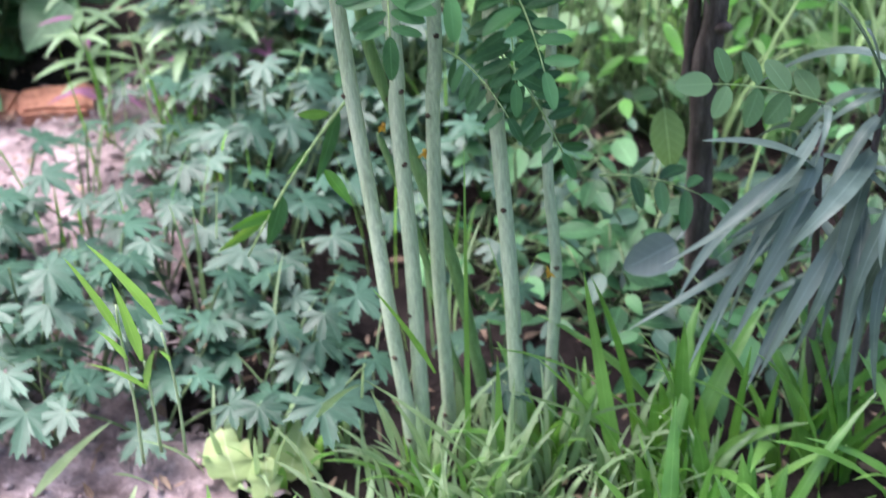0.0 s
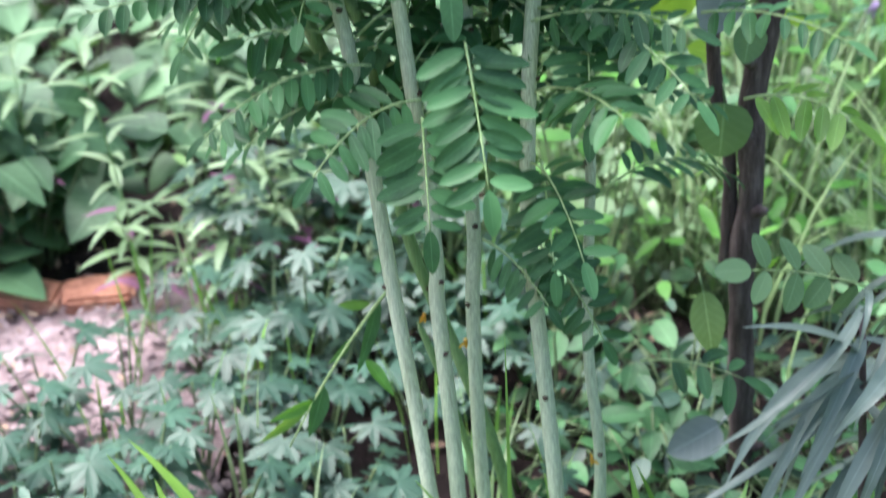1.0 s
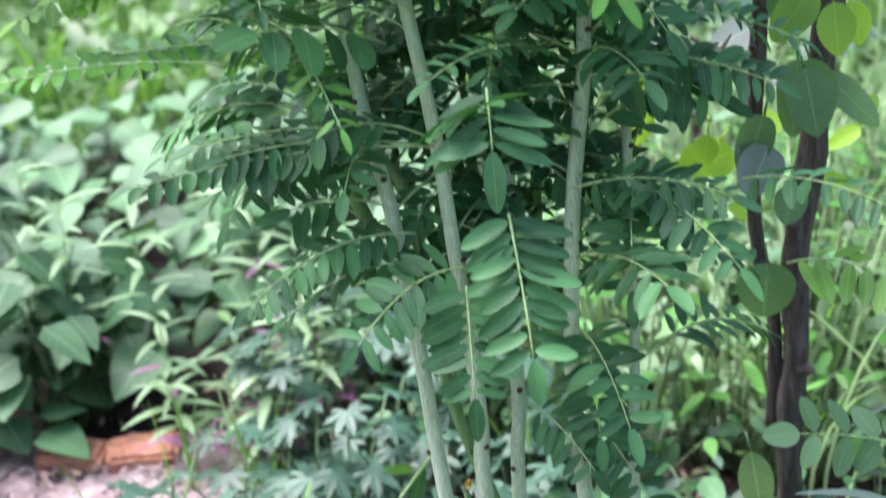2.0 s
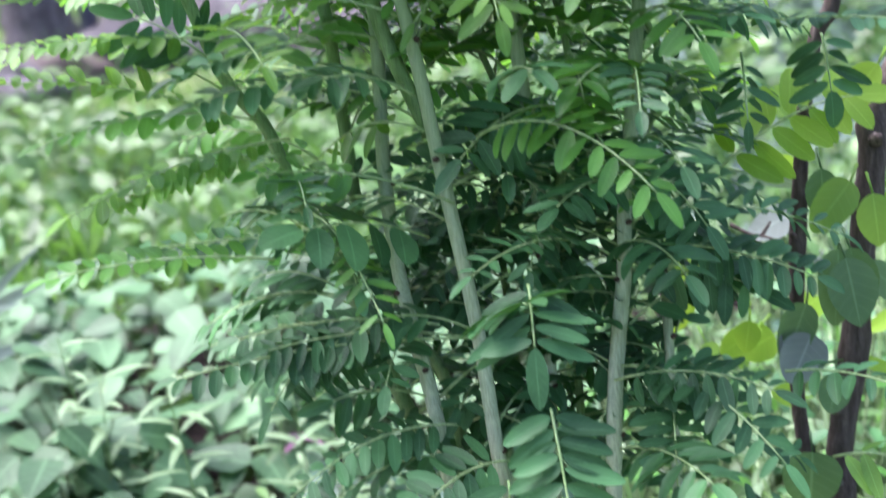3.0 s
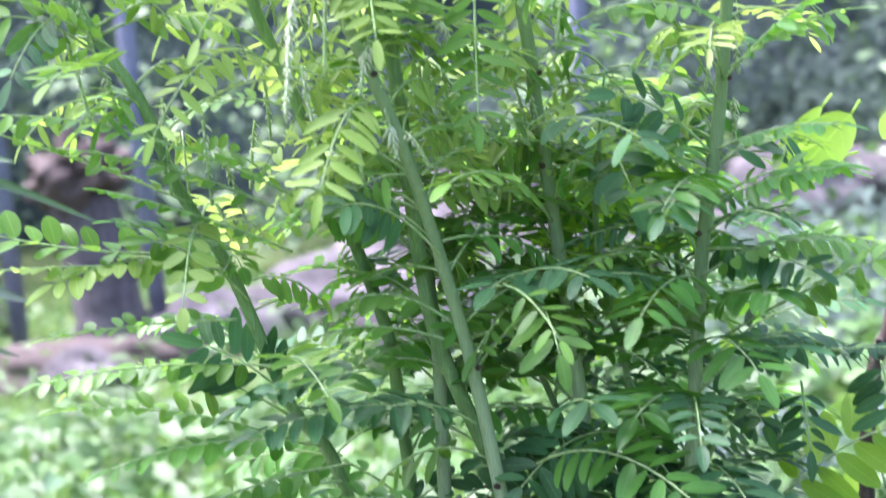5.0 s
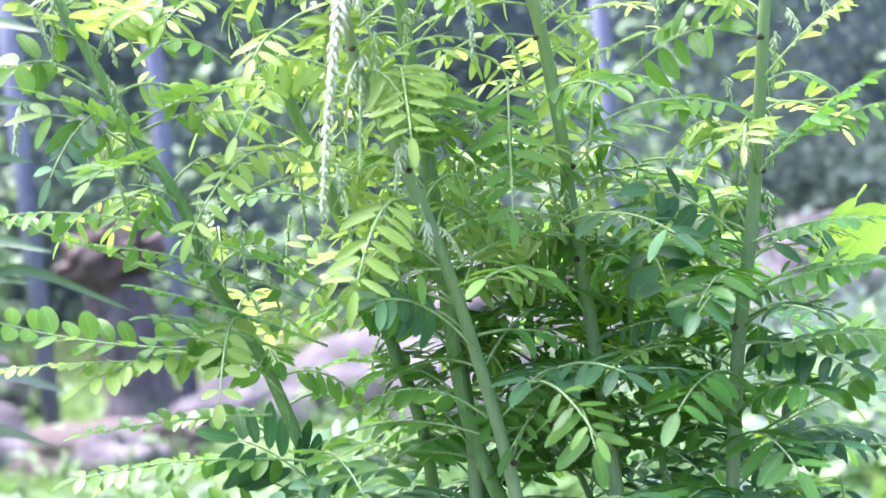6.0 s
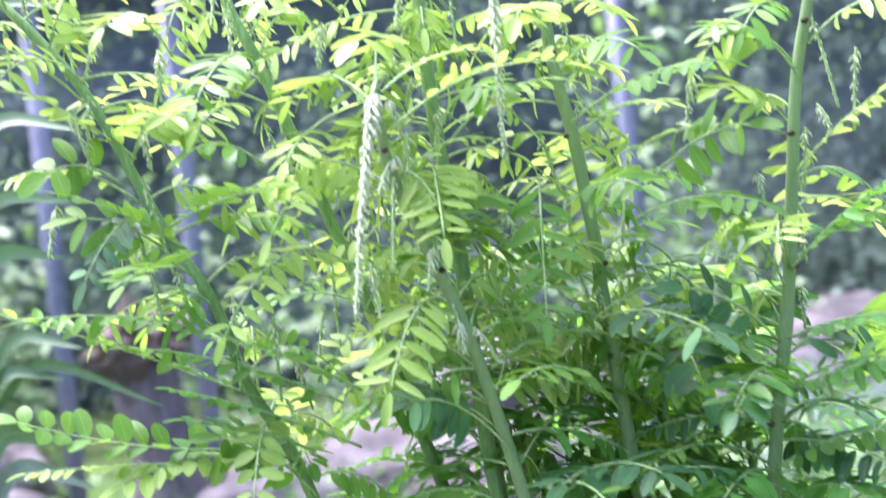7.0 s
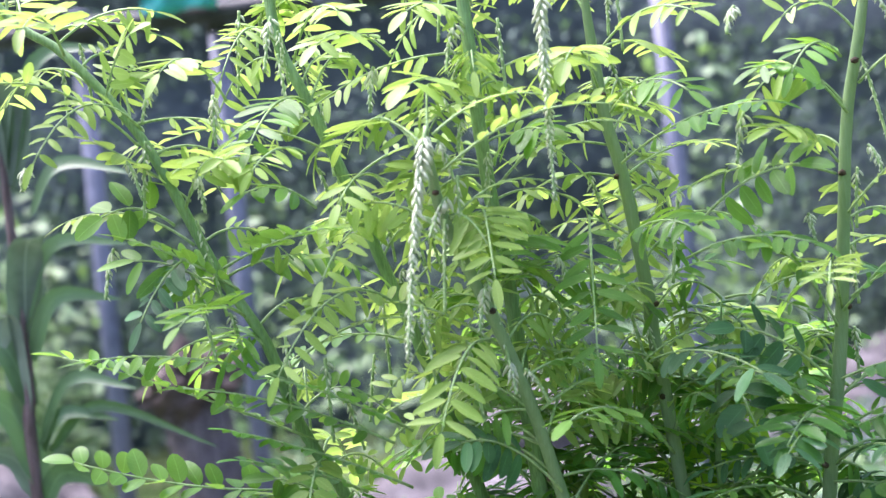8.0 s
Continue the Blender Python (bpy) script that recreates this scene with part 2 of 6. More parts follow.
LITTER = leaf_mat("dry_litter", (0.11, 0.065, 0.045), (0.42, 0.30, 0.22), 0.1, 0.9, (0.4, 0.25, 0.15), 80.0)
UPZ = Vector((0, 0, 1))


# ---- mesh helpers ----
class Mb:
    """Collects vertices and faces for one mesh."""

    def __init__(self):
        self.v, self.f, self.cut, self.lc = [], [], None, {}

    def second(self):
        """Faces from here on take the second material."""
        self.cut = len(self.f)
        return self

    def tube(self, pts, radii, sides=7, wobble=0.0, rng=random, ridge=0.0):
        pts = [Vector(p) for p in pts]
        k0 = len(self.v)
        ref = Vector((0.3, 1, 0.1)).normalized()
        for i, p in enumerate(pts):
            d = (pts[min(i + 1, len(pts) - 1)] - pts[max(i - 1, 0)]).normalized()
            a = d.cross(ref)
            if a.length < 0.05:
                a = d.cross(Vector((1, 0, 0.2)))
            a.normalize()
            b = d.cross(a)
            for j in range(sides):
                w = 2 * math.pi * j / sides
                r = radii[i] * (1 + rng.uniform(-wobble, wobble) + ridge * (-1) ** j)
                self.v.append(p + (a * math.cos(w) + b * math.sin(w)) * r)
        for i in range(len(pts) - 1):
            for j in range(sides):
                a, b = k0 + i * sides + j, k0 + i * sides + (j + 1) % sides
                self.f.append((a, b, b + sides, a + sides))
        self.f.append(tuple(range(k0 + sides - 1, k0 - 1, -1)))
        k1 = k0 + (len(pts) - 1) * sides
        self.f.append(tuple(range(k1, k1 + sides)))

    def blade(self, base, way, face, length, width, shape="oval", segs=5, fold=0.15, curl=0.12, twist=0.0):
        """A leaf blade with a folded midrib that bends back towards its tip."""
        way = Vector(way).normalized()
        side = way.cross(Vector(face)).normalized()
        face = side.cross(way)
        k0 = len(self.v)
        for i in range(segs + 1):
            s = 0.5 - 0.5 * math.cos(math.pi * i / segs) if shape in ROUND else i / segs
            c = Vector(base) + way * (length * s * (1 - 0.15 * abs(curl) * s)) - face * (curl * length * s * s)
            w = 0.5 * width * SHAPES[shape](s)
            sd = side * math.cos(twist * s) + face * math.sin(twist * s)
            k = len(self.v)
            self.lc[k] = (0.0 if i in (0, segs) else -1.0, s)
            if i not in (0, segs):
                self.lc[k + 1], self.lc[k + 2] = (0.0, s), (1.0, s)
            if i in (0, segs):
                self.v.append(c)
            else:
                self.v += [c - sd * w + face * (fold * w), c, c + sd * w + face * (fold * w)]
        a = k0 + 1
        self.f += [(k0, a + 1, a), (k0, a + 2, a + 1)]
        for i in range(segs - 2):
            b = a + 3
            self.f += [(a, a + 1, b + 1, b), (a + 1, a + 2, b + 2, b + 1)]
            a = b
        self.f += [(a, a + 1, a + 3), (a + 1, a + 2, a + 3)]

    def ribbon(self, pts, width, side, fold=0.25, taper=0.35, foot=0.5):
        """A long blade along a curved line, channelled and pointed."""
        pts = [Vector(p) for p in pts]
        k0, n = len(self.v), len(pts)
        for i, p in enumerate(pts):
            d = (pts[min(i + 1, n - 1)] - pts[max(i - 1, 0)]).normalized()
            sd = (side - d * side.dot(d)).normalized()
            nm = sd.cross(d)
            s = i / (n - 1)
            k = len(self.v)
            self.lc[k] = (0.0 if i == n - 1 else -1.0, s)
            if i < n - 1:
                self.lc[k + 1], self.lc[k + 2] = (0.0, s), (1.0, s)
            w = 0.5 * width * min(1, foot + s * 3) * (1 if s < 1 - taper else max(0.0, (1 - s) / taper) ** 0.75)
            if i == n - 1:
                self.v.append(p)
            else:
                self.v += [p - sd * w + nm * w * fold, p, p + sd * w + nm * w * fold]
        for i in range(n - 2):
            a = k0 + 3 * i
            self.f += [(a, a + 1, a + 4, a + 3), (a + 1, a + 2, a + 5, a + 4)]
        a = k0 + 3 * (n - 2)
        self.f += [(a, a + 1, a + 3), (a + 1, a + 2, a + 3)]

    def blob(self, c, r, squash=(1, 1, 1), rng=random, rough=0.15):
        """A small rounded lump with eight corners and caps."""
        k0 = len(self.v)
        c = Vector(c)
        rows = ((-0.6, 0.8), (0.3, 0.95))
        self.v.append(c + Vector((0, 0, -r * squash[2])))
        for h, w in rows:
            for j in range(5):
                a = 2 * math.pi * j / 5 + h
                q = r * (1 + rng.uniform(-rough, rough))
                self.v.append(c + Vector((math.cos(a) * w * q * squash[0], math.sin(a) * w * q * squash[1], h * q * squash[2])))
        self.v.append(c + Vector((0, 0, r * squash[2])))
        for j in range(5):
            k = (j + 1) % 5
            self.f += [(k0, k0 + 1 + k, k0 + 1 + j), (k0 + 1 + j, k0 + 1 + k, k0 + 6 + k, k0 + 6 + j), (k0 + 6 + j, k0 + 6 + k, k0 + 11)]

    def mesh(self, name, smooth=True):
        me = bpy.data.meshes.new(name)
        me.from_pydata([tuple(p) for p in self.v], [], self.f)
        if self.cut is not None:
            me.polygons.foreach_set("material_index", [0 if i < self.cut else 1 for i in range(len(self.f))])
        if smooth:
            me.polygons.foreach_set("use_smooth", [True] * len(me.polygons))
        if self.lc:
            at = me.attributes.new("leaf_place", "FLOAT2", "POINT")
            flat = [0.5, 0.0] * len(self.v)
            for k, (u, s) in self.lc.items():
                flat[2 * k], flat[2 * k + 1] = u, s
            at.data.foreach_set("vector", flat)
        me.update()
        return me


SHAPES = {
    "oval": lambda s: max(0.0, 1 - (2 * s ** 0.95 - 1) ** 2) ** 0.6,
    "disc": lambda s: max(0.0, 1 - (2 * s ** 0.78 - 1) ** 2) ** 0.5 * (1 - 0.22 * s ** 3) * (0.98 + 0.02 * math.cos(22 * math.pi * s)),
    "egg": lambda s: max(0.0, math.sin(math.pi * s ** 0.8)) ** 0.7,
    "toothed": lambda s: max(0.0, math.sin(math.pi * s ** 0.8)) ** 0.7 * (0.975 + 0.025 * math.cos(16 * math.pi * s)),
    "heart": lambda s: max(0.0, math.sin(math.pi * s ** 0.55)) ** 0.75,
    "lance": lambda s: max(0.0, math.sin(math.pi * s ** 0.75)) ** 0.9,
    "lobe": lambda s: max(0.0, math.sin(math.pi * s ** 1.3)) ** 0.9,
}


ROUND = ("oval", "disc")


def part(name, mb, mat, parent=None, label=""):
    ob = new(name, mb.mesh(name) if isinstance(mb, Mb) else mb)
    if not ob.data.materials:
        for one in mat if isinstance(mat, tuple) else (mat,):
            ob.data.materials.append(one)
    if parent:
        ob.parent = parent
    if label:
        ob["label"] = label
    return ob


def thing(name, label, category, group="", kind="", at=(0, 0, 0)):
    ob = new(name)
    ob.empty_display_size = 0.05
    ob.location = at
    return tagged(ob, label, category, group, kind)


def bow(a, b, sag, n=8, side=0.0):
    """Points from a to b on an arch raised by sag in its middle."""
    a, b = Vector(a), Vector(b)
    out = (b - a).cross(UPZ)
    out = out.normalized() if out.length > 1e-6 else Vector((1, 0, 0))
    return [a.lerp(b, i / n) + (UPZ * sag + out * side) * (4 * (i / n) * (1 - i / n)) for i in range(n + 1)]


def smooth_line(pts, n):
    """A smooth line of n steps through a few points."""
    P = [Vector(p) for p in pts]
    P = [P[0] * 2 - P[1]] + P + [P[-1] * 2 - P[-2]]
    m, res = len(P) - 3, []
    for k in range(n + 1):
        u = k / n * m
        i = min(int(u), m - 1)
        t = u - i
        a, b, c, d = P[i:i + 4]
        res.append(0.5 * ((2 * b) + (c - a) * t + (2 * a - 5 * b + 4 * c - d) * t * t + (3 * b - a - 3 * c + d) * t ** 3))
    return res


# ---- the shrub's parts ----
rnd = random.Random(7)


def rising(pts):
    """The points of a line that climbs all the way."""
    out = [Vector(pts[0])]
    for p in pts[1:]:
        if p[2] > out[-1].z + 0.02:
            out.append(Vector(p))
    return out


def stem(owner, pts, r0, r1, mat=None, scars=0.0, n=64):
    pts = rising(pts)
    if pts[-1].z > 1.3:
        pts.append(pts[-1] + (pts[-1] - pts[-2]).normalized() * 0.10 + Vector((0, 0, 0.06)))
    line = smooth_line(pts, n)
    mb = Mb()
    mb.tube(line, [(r0 + (r1 - r0) * i / n) * min(1.0, 0.25 + (n - i) / (0.12 * n)) for i in range(n + 1)], 14, 0.008, rnd, 0.014 if mat is STEM_PALE else 0.03)
    ob = part("stem", mb, mat or STEM, owner)
    if scars:
        i, turn = 2, rnd.uniform(0, 6)
        while i < n:
            p = line[i]
            turn += 2.4
            r = r0 + (r1 - r0) * i / n
            sc = Mb()
            sc.blob(p + Vector((math.cos(turn), -abs(math.sin(turn)), 0)) * r * 0.94, 0.0034, (1, 1, 0.8), rnd)
            part("leaf_scar", sc, NODE, ob)
            i += max(1, round(scars / ((line[-1] - line[0]).length / n)))
    return line


def pinnate(owner, base, tip, pairs=9, size=0.036, face=0.2, mat=None, sag=0.02, wide=0.35, bare=0.22, split=False, droop=0.25, label="", side=0.0):
    """A compound leaf: a thin stalk from base to tip with paired leaflets and one at its end.
    face: 0 lies flat, 1 is turned to the open side of the bed."""
    mat = mat or LEAF
    if mat is LEAF and base[2] > 0.8 and rnd.random() < 0.35:
        mat = LEAF_FRESH
    if tip[0] < -0.2 and 0.7 < tip[2] < 1.12 and mat is not LEAF:
        size, wide, pairs = size * 0.76, max(wide, 0.5), round(pairs * 1.15)
    loose, fold = mat not in (LEAF, LEAF_FRESH), rnd.choice((0.15, 0.2, 0.45))
    line = bow(base, tip, sag, 14, side)
    rib = Mb()
    rib.tube(line, [0.0012 - 0.0006 * i / 14 for i in range(15)], 5)
    toward = Vector((0.0, -1.0, 0.25))
    pieces = []
    gap = (1 - bare) * (Vector(tip) - Vector(base)).length / pairs
    for k in range(pairs):
        s = bare + (1 - bare) * (k + 0.5) / pairs
        u = s * 14
        i = min(int(u), 13)
        p = line[i].lerp(line[i + 1], u - i)
        d = (line[i + 1] - line[i]).normalized()
        nm = UPZ * (1 - face) + toward * face
        nm = nm - d * nm.dot(d)
        nm = nm.normalized() if nm.length > 0.05 else Vector((0, -1, 0))
        sd = d.cross(nm)
        grow = (0.72 + 0.42 * math.sin(math.pi * min(1, 0.25 + 0.75 * k / pairs))) * size
        for q in (-1, 1):
            if loose and rnd.random() < 0.06:
                continue
            jitter = Vector((rnd.uniform(-1, 1), rnd.uniform(-1, 1), rnd.uniform(-1, 1))) * (0.26 if loose else 0.2)
            way = sd * q + d * rnd.uniform(0.28, 0.5) - nm * rnd.uniform(0.2, 1.2) * droop + jitter
            nn = nm + sd * q * droop * rnd.uniform(0.2, 1.0) + jitter * 1.5
            L = grow * rnd.uniform(0.8, 1.12)
            pieces.append((p + sd * q * 0.0015, way, nn, L, min(L * wide, max(gap * (1.3 if split else 1.05), L * 0.2)) * rnd.uniform(0.9, 1.1)))
    d = (line[-1] - line[-2]).normalized()
    nm = UPZ * (1 - face) + toward * face
    pieces.append((line[-1], d - nm * 0.1, nm + Vector((0.05, 0, 0.02)), size * 0.95, size * wide))
    if split:
        ob = part("leaf", rib, RACHIS, owner, label)
        for b0, way, nn, L, W in pieces:
            one = Mb()
            one.blade(b0, way, nn, L, W, "oval", 8, fold, rnd.uniform(0.02, 0.2))
            part("leaflet", one, mat, ob)
    else:
        rib.second()
        for b0, way, nn, L, W in pieces:
            rib.blade(b0, way, nn, L, W, "oval", 6, fold, rnd.uniform(0.02, 0.22))
        ob = part("leaf", rib, (RACHIS, mat), owner, label)
    return ob


def dress(owner, line, z0, z1, gap, length, mat_of, r=0.006, reach=1.0, skip=0.0, turn0=0.0, back=None):
    """Leaves set round a stem from height z0 to z1."""
    turn, last = turn0, None
    for p in line:
        if p.z < z0 or p.z > z1:
            continue
        if last is not None and (p - last).length < gap * rnd.uniform(0.7, 1.2):
            continue
        last = p.copy()
        turn += 2.4 + rnd.uniform(-0.4, 0.4)
        if rnd.random() < skip:
            continue
        a = turn
        if back is not None and math.sin(a) < back:
            a = -a
        L = length * rnd.uniform(0.7, 1.15) * (1 if p.z < 0.98 else 0.8)
        out = Vector((math.cos(a), math.sin(a), 0))
        tip = p + out * L * 0.93 * reach + UPZ * L * rnd.uniform(-0.3, 0.3)
        # the x term picks darker leaf colours to paint shade in the core
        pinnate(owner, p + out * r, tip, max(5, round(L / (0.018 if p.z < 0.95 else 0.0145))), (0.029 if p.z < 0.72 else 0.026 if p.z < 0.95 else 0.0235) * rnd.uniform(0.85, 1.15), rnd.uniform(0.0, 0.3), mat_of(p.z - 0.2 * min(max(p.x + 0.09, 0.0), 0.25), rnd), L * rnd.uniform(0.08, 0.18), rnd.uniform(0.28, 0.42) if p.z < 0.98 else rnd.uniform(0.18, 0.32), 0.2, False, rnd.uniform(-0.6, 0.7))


def shoots(owner, line, z0, z1, gap, mat_of):
    """Half-open drooping young leaves with narrow leaflets near the top."""
    last = None
    for p in line:
        if p.z < z0 or p.z > z1 or (last is not None and (p - last).length < gap * rnd.uniform(0.6, 1.3)):
            continue
        last = p.copy()
        a = rnd.uniform(0, 6.28)
        if math.sin(a) < -0.2 and rnd.random() < 0.7:
            a = -a
        out = Vector((math.cos(a), math.sin(a) * 0.8, 0))
        L = rnd.uniform(0.05, 0.11)
        tip = p + out * L * rnd.uniform(0.6, 1.0) + UPZ * L * rnd.uniform(-0.6, 0.5)
        # same x term: core shade put into the choice of leaf colour
        pinnate(owner, p, tip, max(5, round(L / 0.012)), rnd.uniform(0.020, 0.029), rnd.uniform(0.2, 0.6), mat_of(p.z + 0.06 - 0.2 * min(max(p.x + 0.09, 0.0), 0.25), rnd), L * rnd.uniform(0.1, 0.35), rnd.uniform(0.18, 0.29), 0.25, False, rnd.choice((rnd.uniform(-0.7, 0.3), rnd.uniform(0.4, 1.2), rnd.uniform(1.2, 2.4))))


def spike(owner, top, tip, r=0.0045, n=46, sag=0.012):
    """A hanging flower spike crowded with small closed buds."""
    line = bow(top, tip, sag, 24)
    rib = Mb()
    rib.tube(line, [0.0013] * 25, 5)
    mb = rib.second()
    for k in range(n):
        s = 0.06 + 0.94 * k / n
        i = min(int(s * 24), 23)
        a = k * 2.4 + rnd.uniform(-0.3, 0.3)
        p = line[i].lerp(line[i + 1], s * 24 - i)
        out = Vector((math.cos(a), math.sin(a), 0))
        q = r * (1.2 - 0.75 * s) * rnd.uniform(0.85, 1.15)
        way = out * rnd.uniform(0.3, 0.95) - UPZ * rnd.uniform(0.75, 1.1)
        pts = [p + out * q * 0.15, p + way * q * 0.55 + out * q * 0.25, p + way * q * 1.25 + out * q * 0.2, p + way * q * 1.9]
        mb.tube(pts, [q * 0.1, q * 0.29, q * 0.25, q * 0.05], 5)
    return part("flower_spike", mb, (RACHIS, BUD), owner, "hanging cream-green spike of closed buds")


# ---- ground ----
def ground_z(x, y):
    near = math.exp(-(x * x + y * y) / 40)
    z = 0.018 * noise.noise((x * 2.1, y * 2.1, 0.3)) + 0.010 * noise.noise((x * 7, y * 7, 1.3))
    z += 0.16 * noise.noise((x * 0.35, y * 0.35, 4.0)) * (1 - near)
    return z


def spread(lo, hi, fine0, fine1, step):
    a = list(np.arange(fine0, fine1, step))
    g, s, p = [], step, fine0
    while p > lo:
        s *= 1.28
        p -= s
        g.append(max(p, lo))
    q, s = fine1, step
    h = [fine1]
    while q < hi:
        s *= 1.28
        q += s
        h.append(min(q, hi))
    return g[::-1] + a + h


gx, gy = spread(-260, 260, -1.6, 1.8, 0.04), spread(-200, 420, -1.4, 3.0, 0.04)
mb = Mb()
mb.v = [Vector((x, y, ground_z(x, y))) for y in gy for x in gx]
nx = len(gx)
mb.f = [(j * nx + i, j * nx + i + 1, (j + 1) * nx + i + 1, (j + 1) * nx + i) for j in range(len(gy) - 1) for i in range(nx - 1)]
ground = part("ground", mb, SOIL)
ground.data.materials.append(TURF)
for poly in ground.data.polygons:
    c = poly.center
    edge = 0.35 * noise.noise((c.x * 1.3, c.y * 1.3, 7.0)) + 0.12 * noise.noise((c.x * 5, c.y * 5, 3.0))
    if c.y > 2.4 + edge or c.y < -1.25 + edge or abs(c.x) > 1.6 + edge:
        poly.material_index = 1
tagged(ground, "dark crumbly garden soil turning to rough turf", "ground", kind="structure")

mb = Mb()
px, py = np.arange(-1.7, -0.2, 0.03), np.arange(-1.2, 0.80, 0.03)
lim = lambda y: -0.30 + 0.08 * noise.noise((y * 3.1, 2.0, 0)) + (0.10 if y < 0.05 else 0)
west = lambda y: -1.45 + 0.22 * noise.noise((y * 1.7, 9.0, 0)) + 0.05 * noise.noise((y * 8, 4.0, 0))
ends = lambda x: (0.08 * noise.noise((x * 4, 1.0, 0)), 0.18 * noise.noise((x * 2.5, 5.0, 0)))
for y in py:
    for x in px:
        xx = max(min(x, lim(y)), west(y))
        hi, lo = ends(x)
        yy = max(min(y, 0.77 + hi * 0.4), -1.05 + lo)
        mb.v.append(Vector((xx, yy, ground_z(xx, yy) + 0.012 + 0.006 * noise.noise((xx * 15, y * 15, 2)))))
n = len(px)
mb.f = [(j * n + i, j * n + i + 1, (j + 1) * n + i + 1, (j + 1) * n + i) for j in range(len(py) - 1) for i in range(n - 1)]
path = part("path", mb, PATHSOIL)
tagged(path, "pale pinkish trodden earth path with grit", "path", kind="structure")

# litter and grit on the soil
lit = random.Random(3)
mb = Mb()
for k in range(2600):
    x, y = lit.uniform(-1.5, 0.9), lit.uniform(-0.5, 1.0)
    z = ground_z(x, y) + (0.022 if x < -0.25 else 0.008)
    a = lit.uniform(0, 6.28)
    L = lit.uniform(0.006, 0.028)
    mb.blade((x, y, z), (math.cos(a), math.sin(a), lit.uniform(-0.1, 0.4)), (lit.uniform(-0.4, 0.4), lit.uniform(-0.4, 0.4), 1), L, L * lit.uniform(0.15, 0.5), "lance", 3, 0.2, lit.uniform(-0.3, 0.4))
pale = Mb()
for k in range(3800):
    x, y = lit.uniform(-1.3, -0.18), lit.uniform(-0.4, 0.78)
    a = lit.uniform(0, 6.28)
    L = lit.uniform(0.006, 0.022)
    pale.blade((x, y, ground_z(x, y) + 0.020), (math.cos(a), math.sin(a), lit.uniform(-0.2, 0.5)), (lit.uniform(-0.5, 0.5), lit.uniform(-0.5, 0.5), 1), L, L * lit.uniform(0.2, 0.6), "lance", 3, 0.2, lit.uniform(-0.3, 0.5))
tagged(part("path_litter", pale, SHREDS), "pale pinkish bark shreds and dry petals on the path", "leaf litter", kind="stuff")
tagged(part("leaf_litter", mb, LITTER), "dry brown leaf scraps and twigs on the soil", "leaf litter", kind="stuff")
mb = Mb()
for k in range(1500):
    x, y = lit.uniform(-1.4, -0.22), lit.uniform(-0.5, 0.78)
    r = lit.uniform(0.002, 0.009)
    mb.blob((x, y, ground_z(x, y) + 0.015), r, (1.2, 1, 0.7), lit, 0.3)
tagged(part("grit", mb, PATHSOIL), "pinkish grit and pebbles on the path", "gravel", kind="stuff")


# ---- far side: rocks, trunk, poles, hedge ----
def boulder(at, size, seed, mat=None, label="weathered pinkish grey boulder on the grass", name="boulder"):
    bm = bmesh.new()
    bmesh.ops.create_icosphere(bm, subdivisions=4, radius=1.0)
    for v in bm.verts:
        q = v.co * 1.3 + Vector((seed * 3.7, 0, 0))
        d = 1 + 0.35 * noise.noise(q) + 0.14 * noise.noise(q * 2.7) + 0.05 * noise.noise(q * 7)
        v.co = Vector((v.co.x * size[0], v.co.y * size[1], max(v.co.z, -0.35) * size[2])) * d
    me = bpy.data.meshes.new(name)
    bm.to_mesh(me)
    bm.free()
    me.polygons.foreach_set("use_smooth", [True] * len(me.polygons))
    ob = part(name, me, mat or ROCK)
    ob.location = (at[0], at[1], ground_z(at[0], at[1]) + size[2] * 0.22)
    return tagged(ob, label, "boulder", "rocks on the far bank")


for i, (at, size) in enumerate((((-0.72, 5.9), (0.62, 0.4, 0.26)), ((-1.35, 5.6), (0.35, 0.3, 0.20)), ((-0.25, 5.4), (0.35, 0.3, 0.24)), ((-2.6, 5.2), (0.4, 0.3, 0.25)), ((1.95, 7.9), (0.55, 0.4, 0.42)), ((1.55, 7.5), (0.3, 0.3, 0.22)), ((2.6, 8.3), (0.7, 0.5, 0.35)), ((-1.75, 4.9), (0.25, 0.2, 0.15)), ((0.45, 6.8), (0.6, 0.4, 0.3)), ((-0.1, 7.4), (0.8, 0.5, 0.45)), ((-3.2, 6.4), (0.6, 0.4, 0.4)))):
    boulder(at, size, i + 1)
boulder((-1.9, 5.15), (0.5, 0.25, 0.16), 23, BARK, "dark rotting log lying on the grass", "log")
tagged(bpy.data.objects["log"], category="log", group="")

stump = thing("tree_stump", "broken grey-brown tree stump with a dark rotten top", "stump", at=(-1.95, 6.1, 0))
mb = Mb()
ln = smooth_line([(0.02, 0, -0.1), (0, 0, 0.25), (-0.03, 0, 0.5), (-0.06, 0, 0.72)], 24)
mb.tube(ln, [0.17 * (1 + 0.6 * math.exp(-i / 2.5)) for i in range(25)], 16, 0.07, rnd)
part("trunk", mb, TREEBARK, stump)
bm = bmesh.new()
bmesh.ops.create_icosphere(bm, subdivisions=4, radius=1.0)
for v in bm.verts:
    q = v.co * 2.1
    v.co = Vector((v.co.x * 0.24 - 0.06, v.co.y * 0.24, v.co.z * 0.19 + 0.84)) + v.co * (0.10 * noise.noise(q) + 0.05 * noise.noise(q * 3))
me = bpy.data.meshes.new("rotten_top")
bm.to_mesh(me)
bm.free()
part("rotten_top", me, BARK, stump, "dark crumbling top of the stump")
far = random.Random(11)

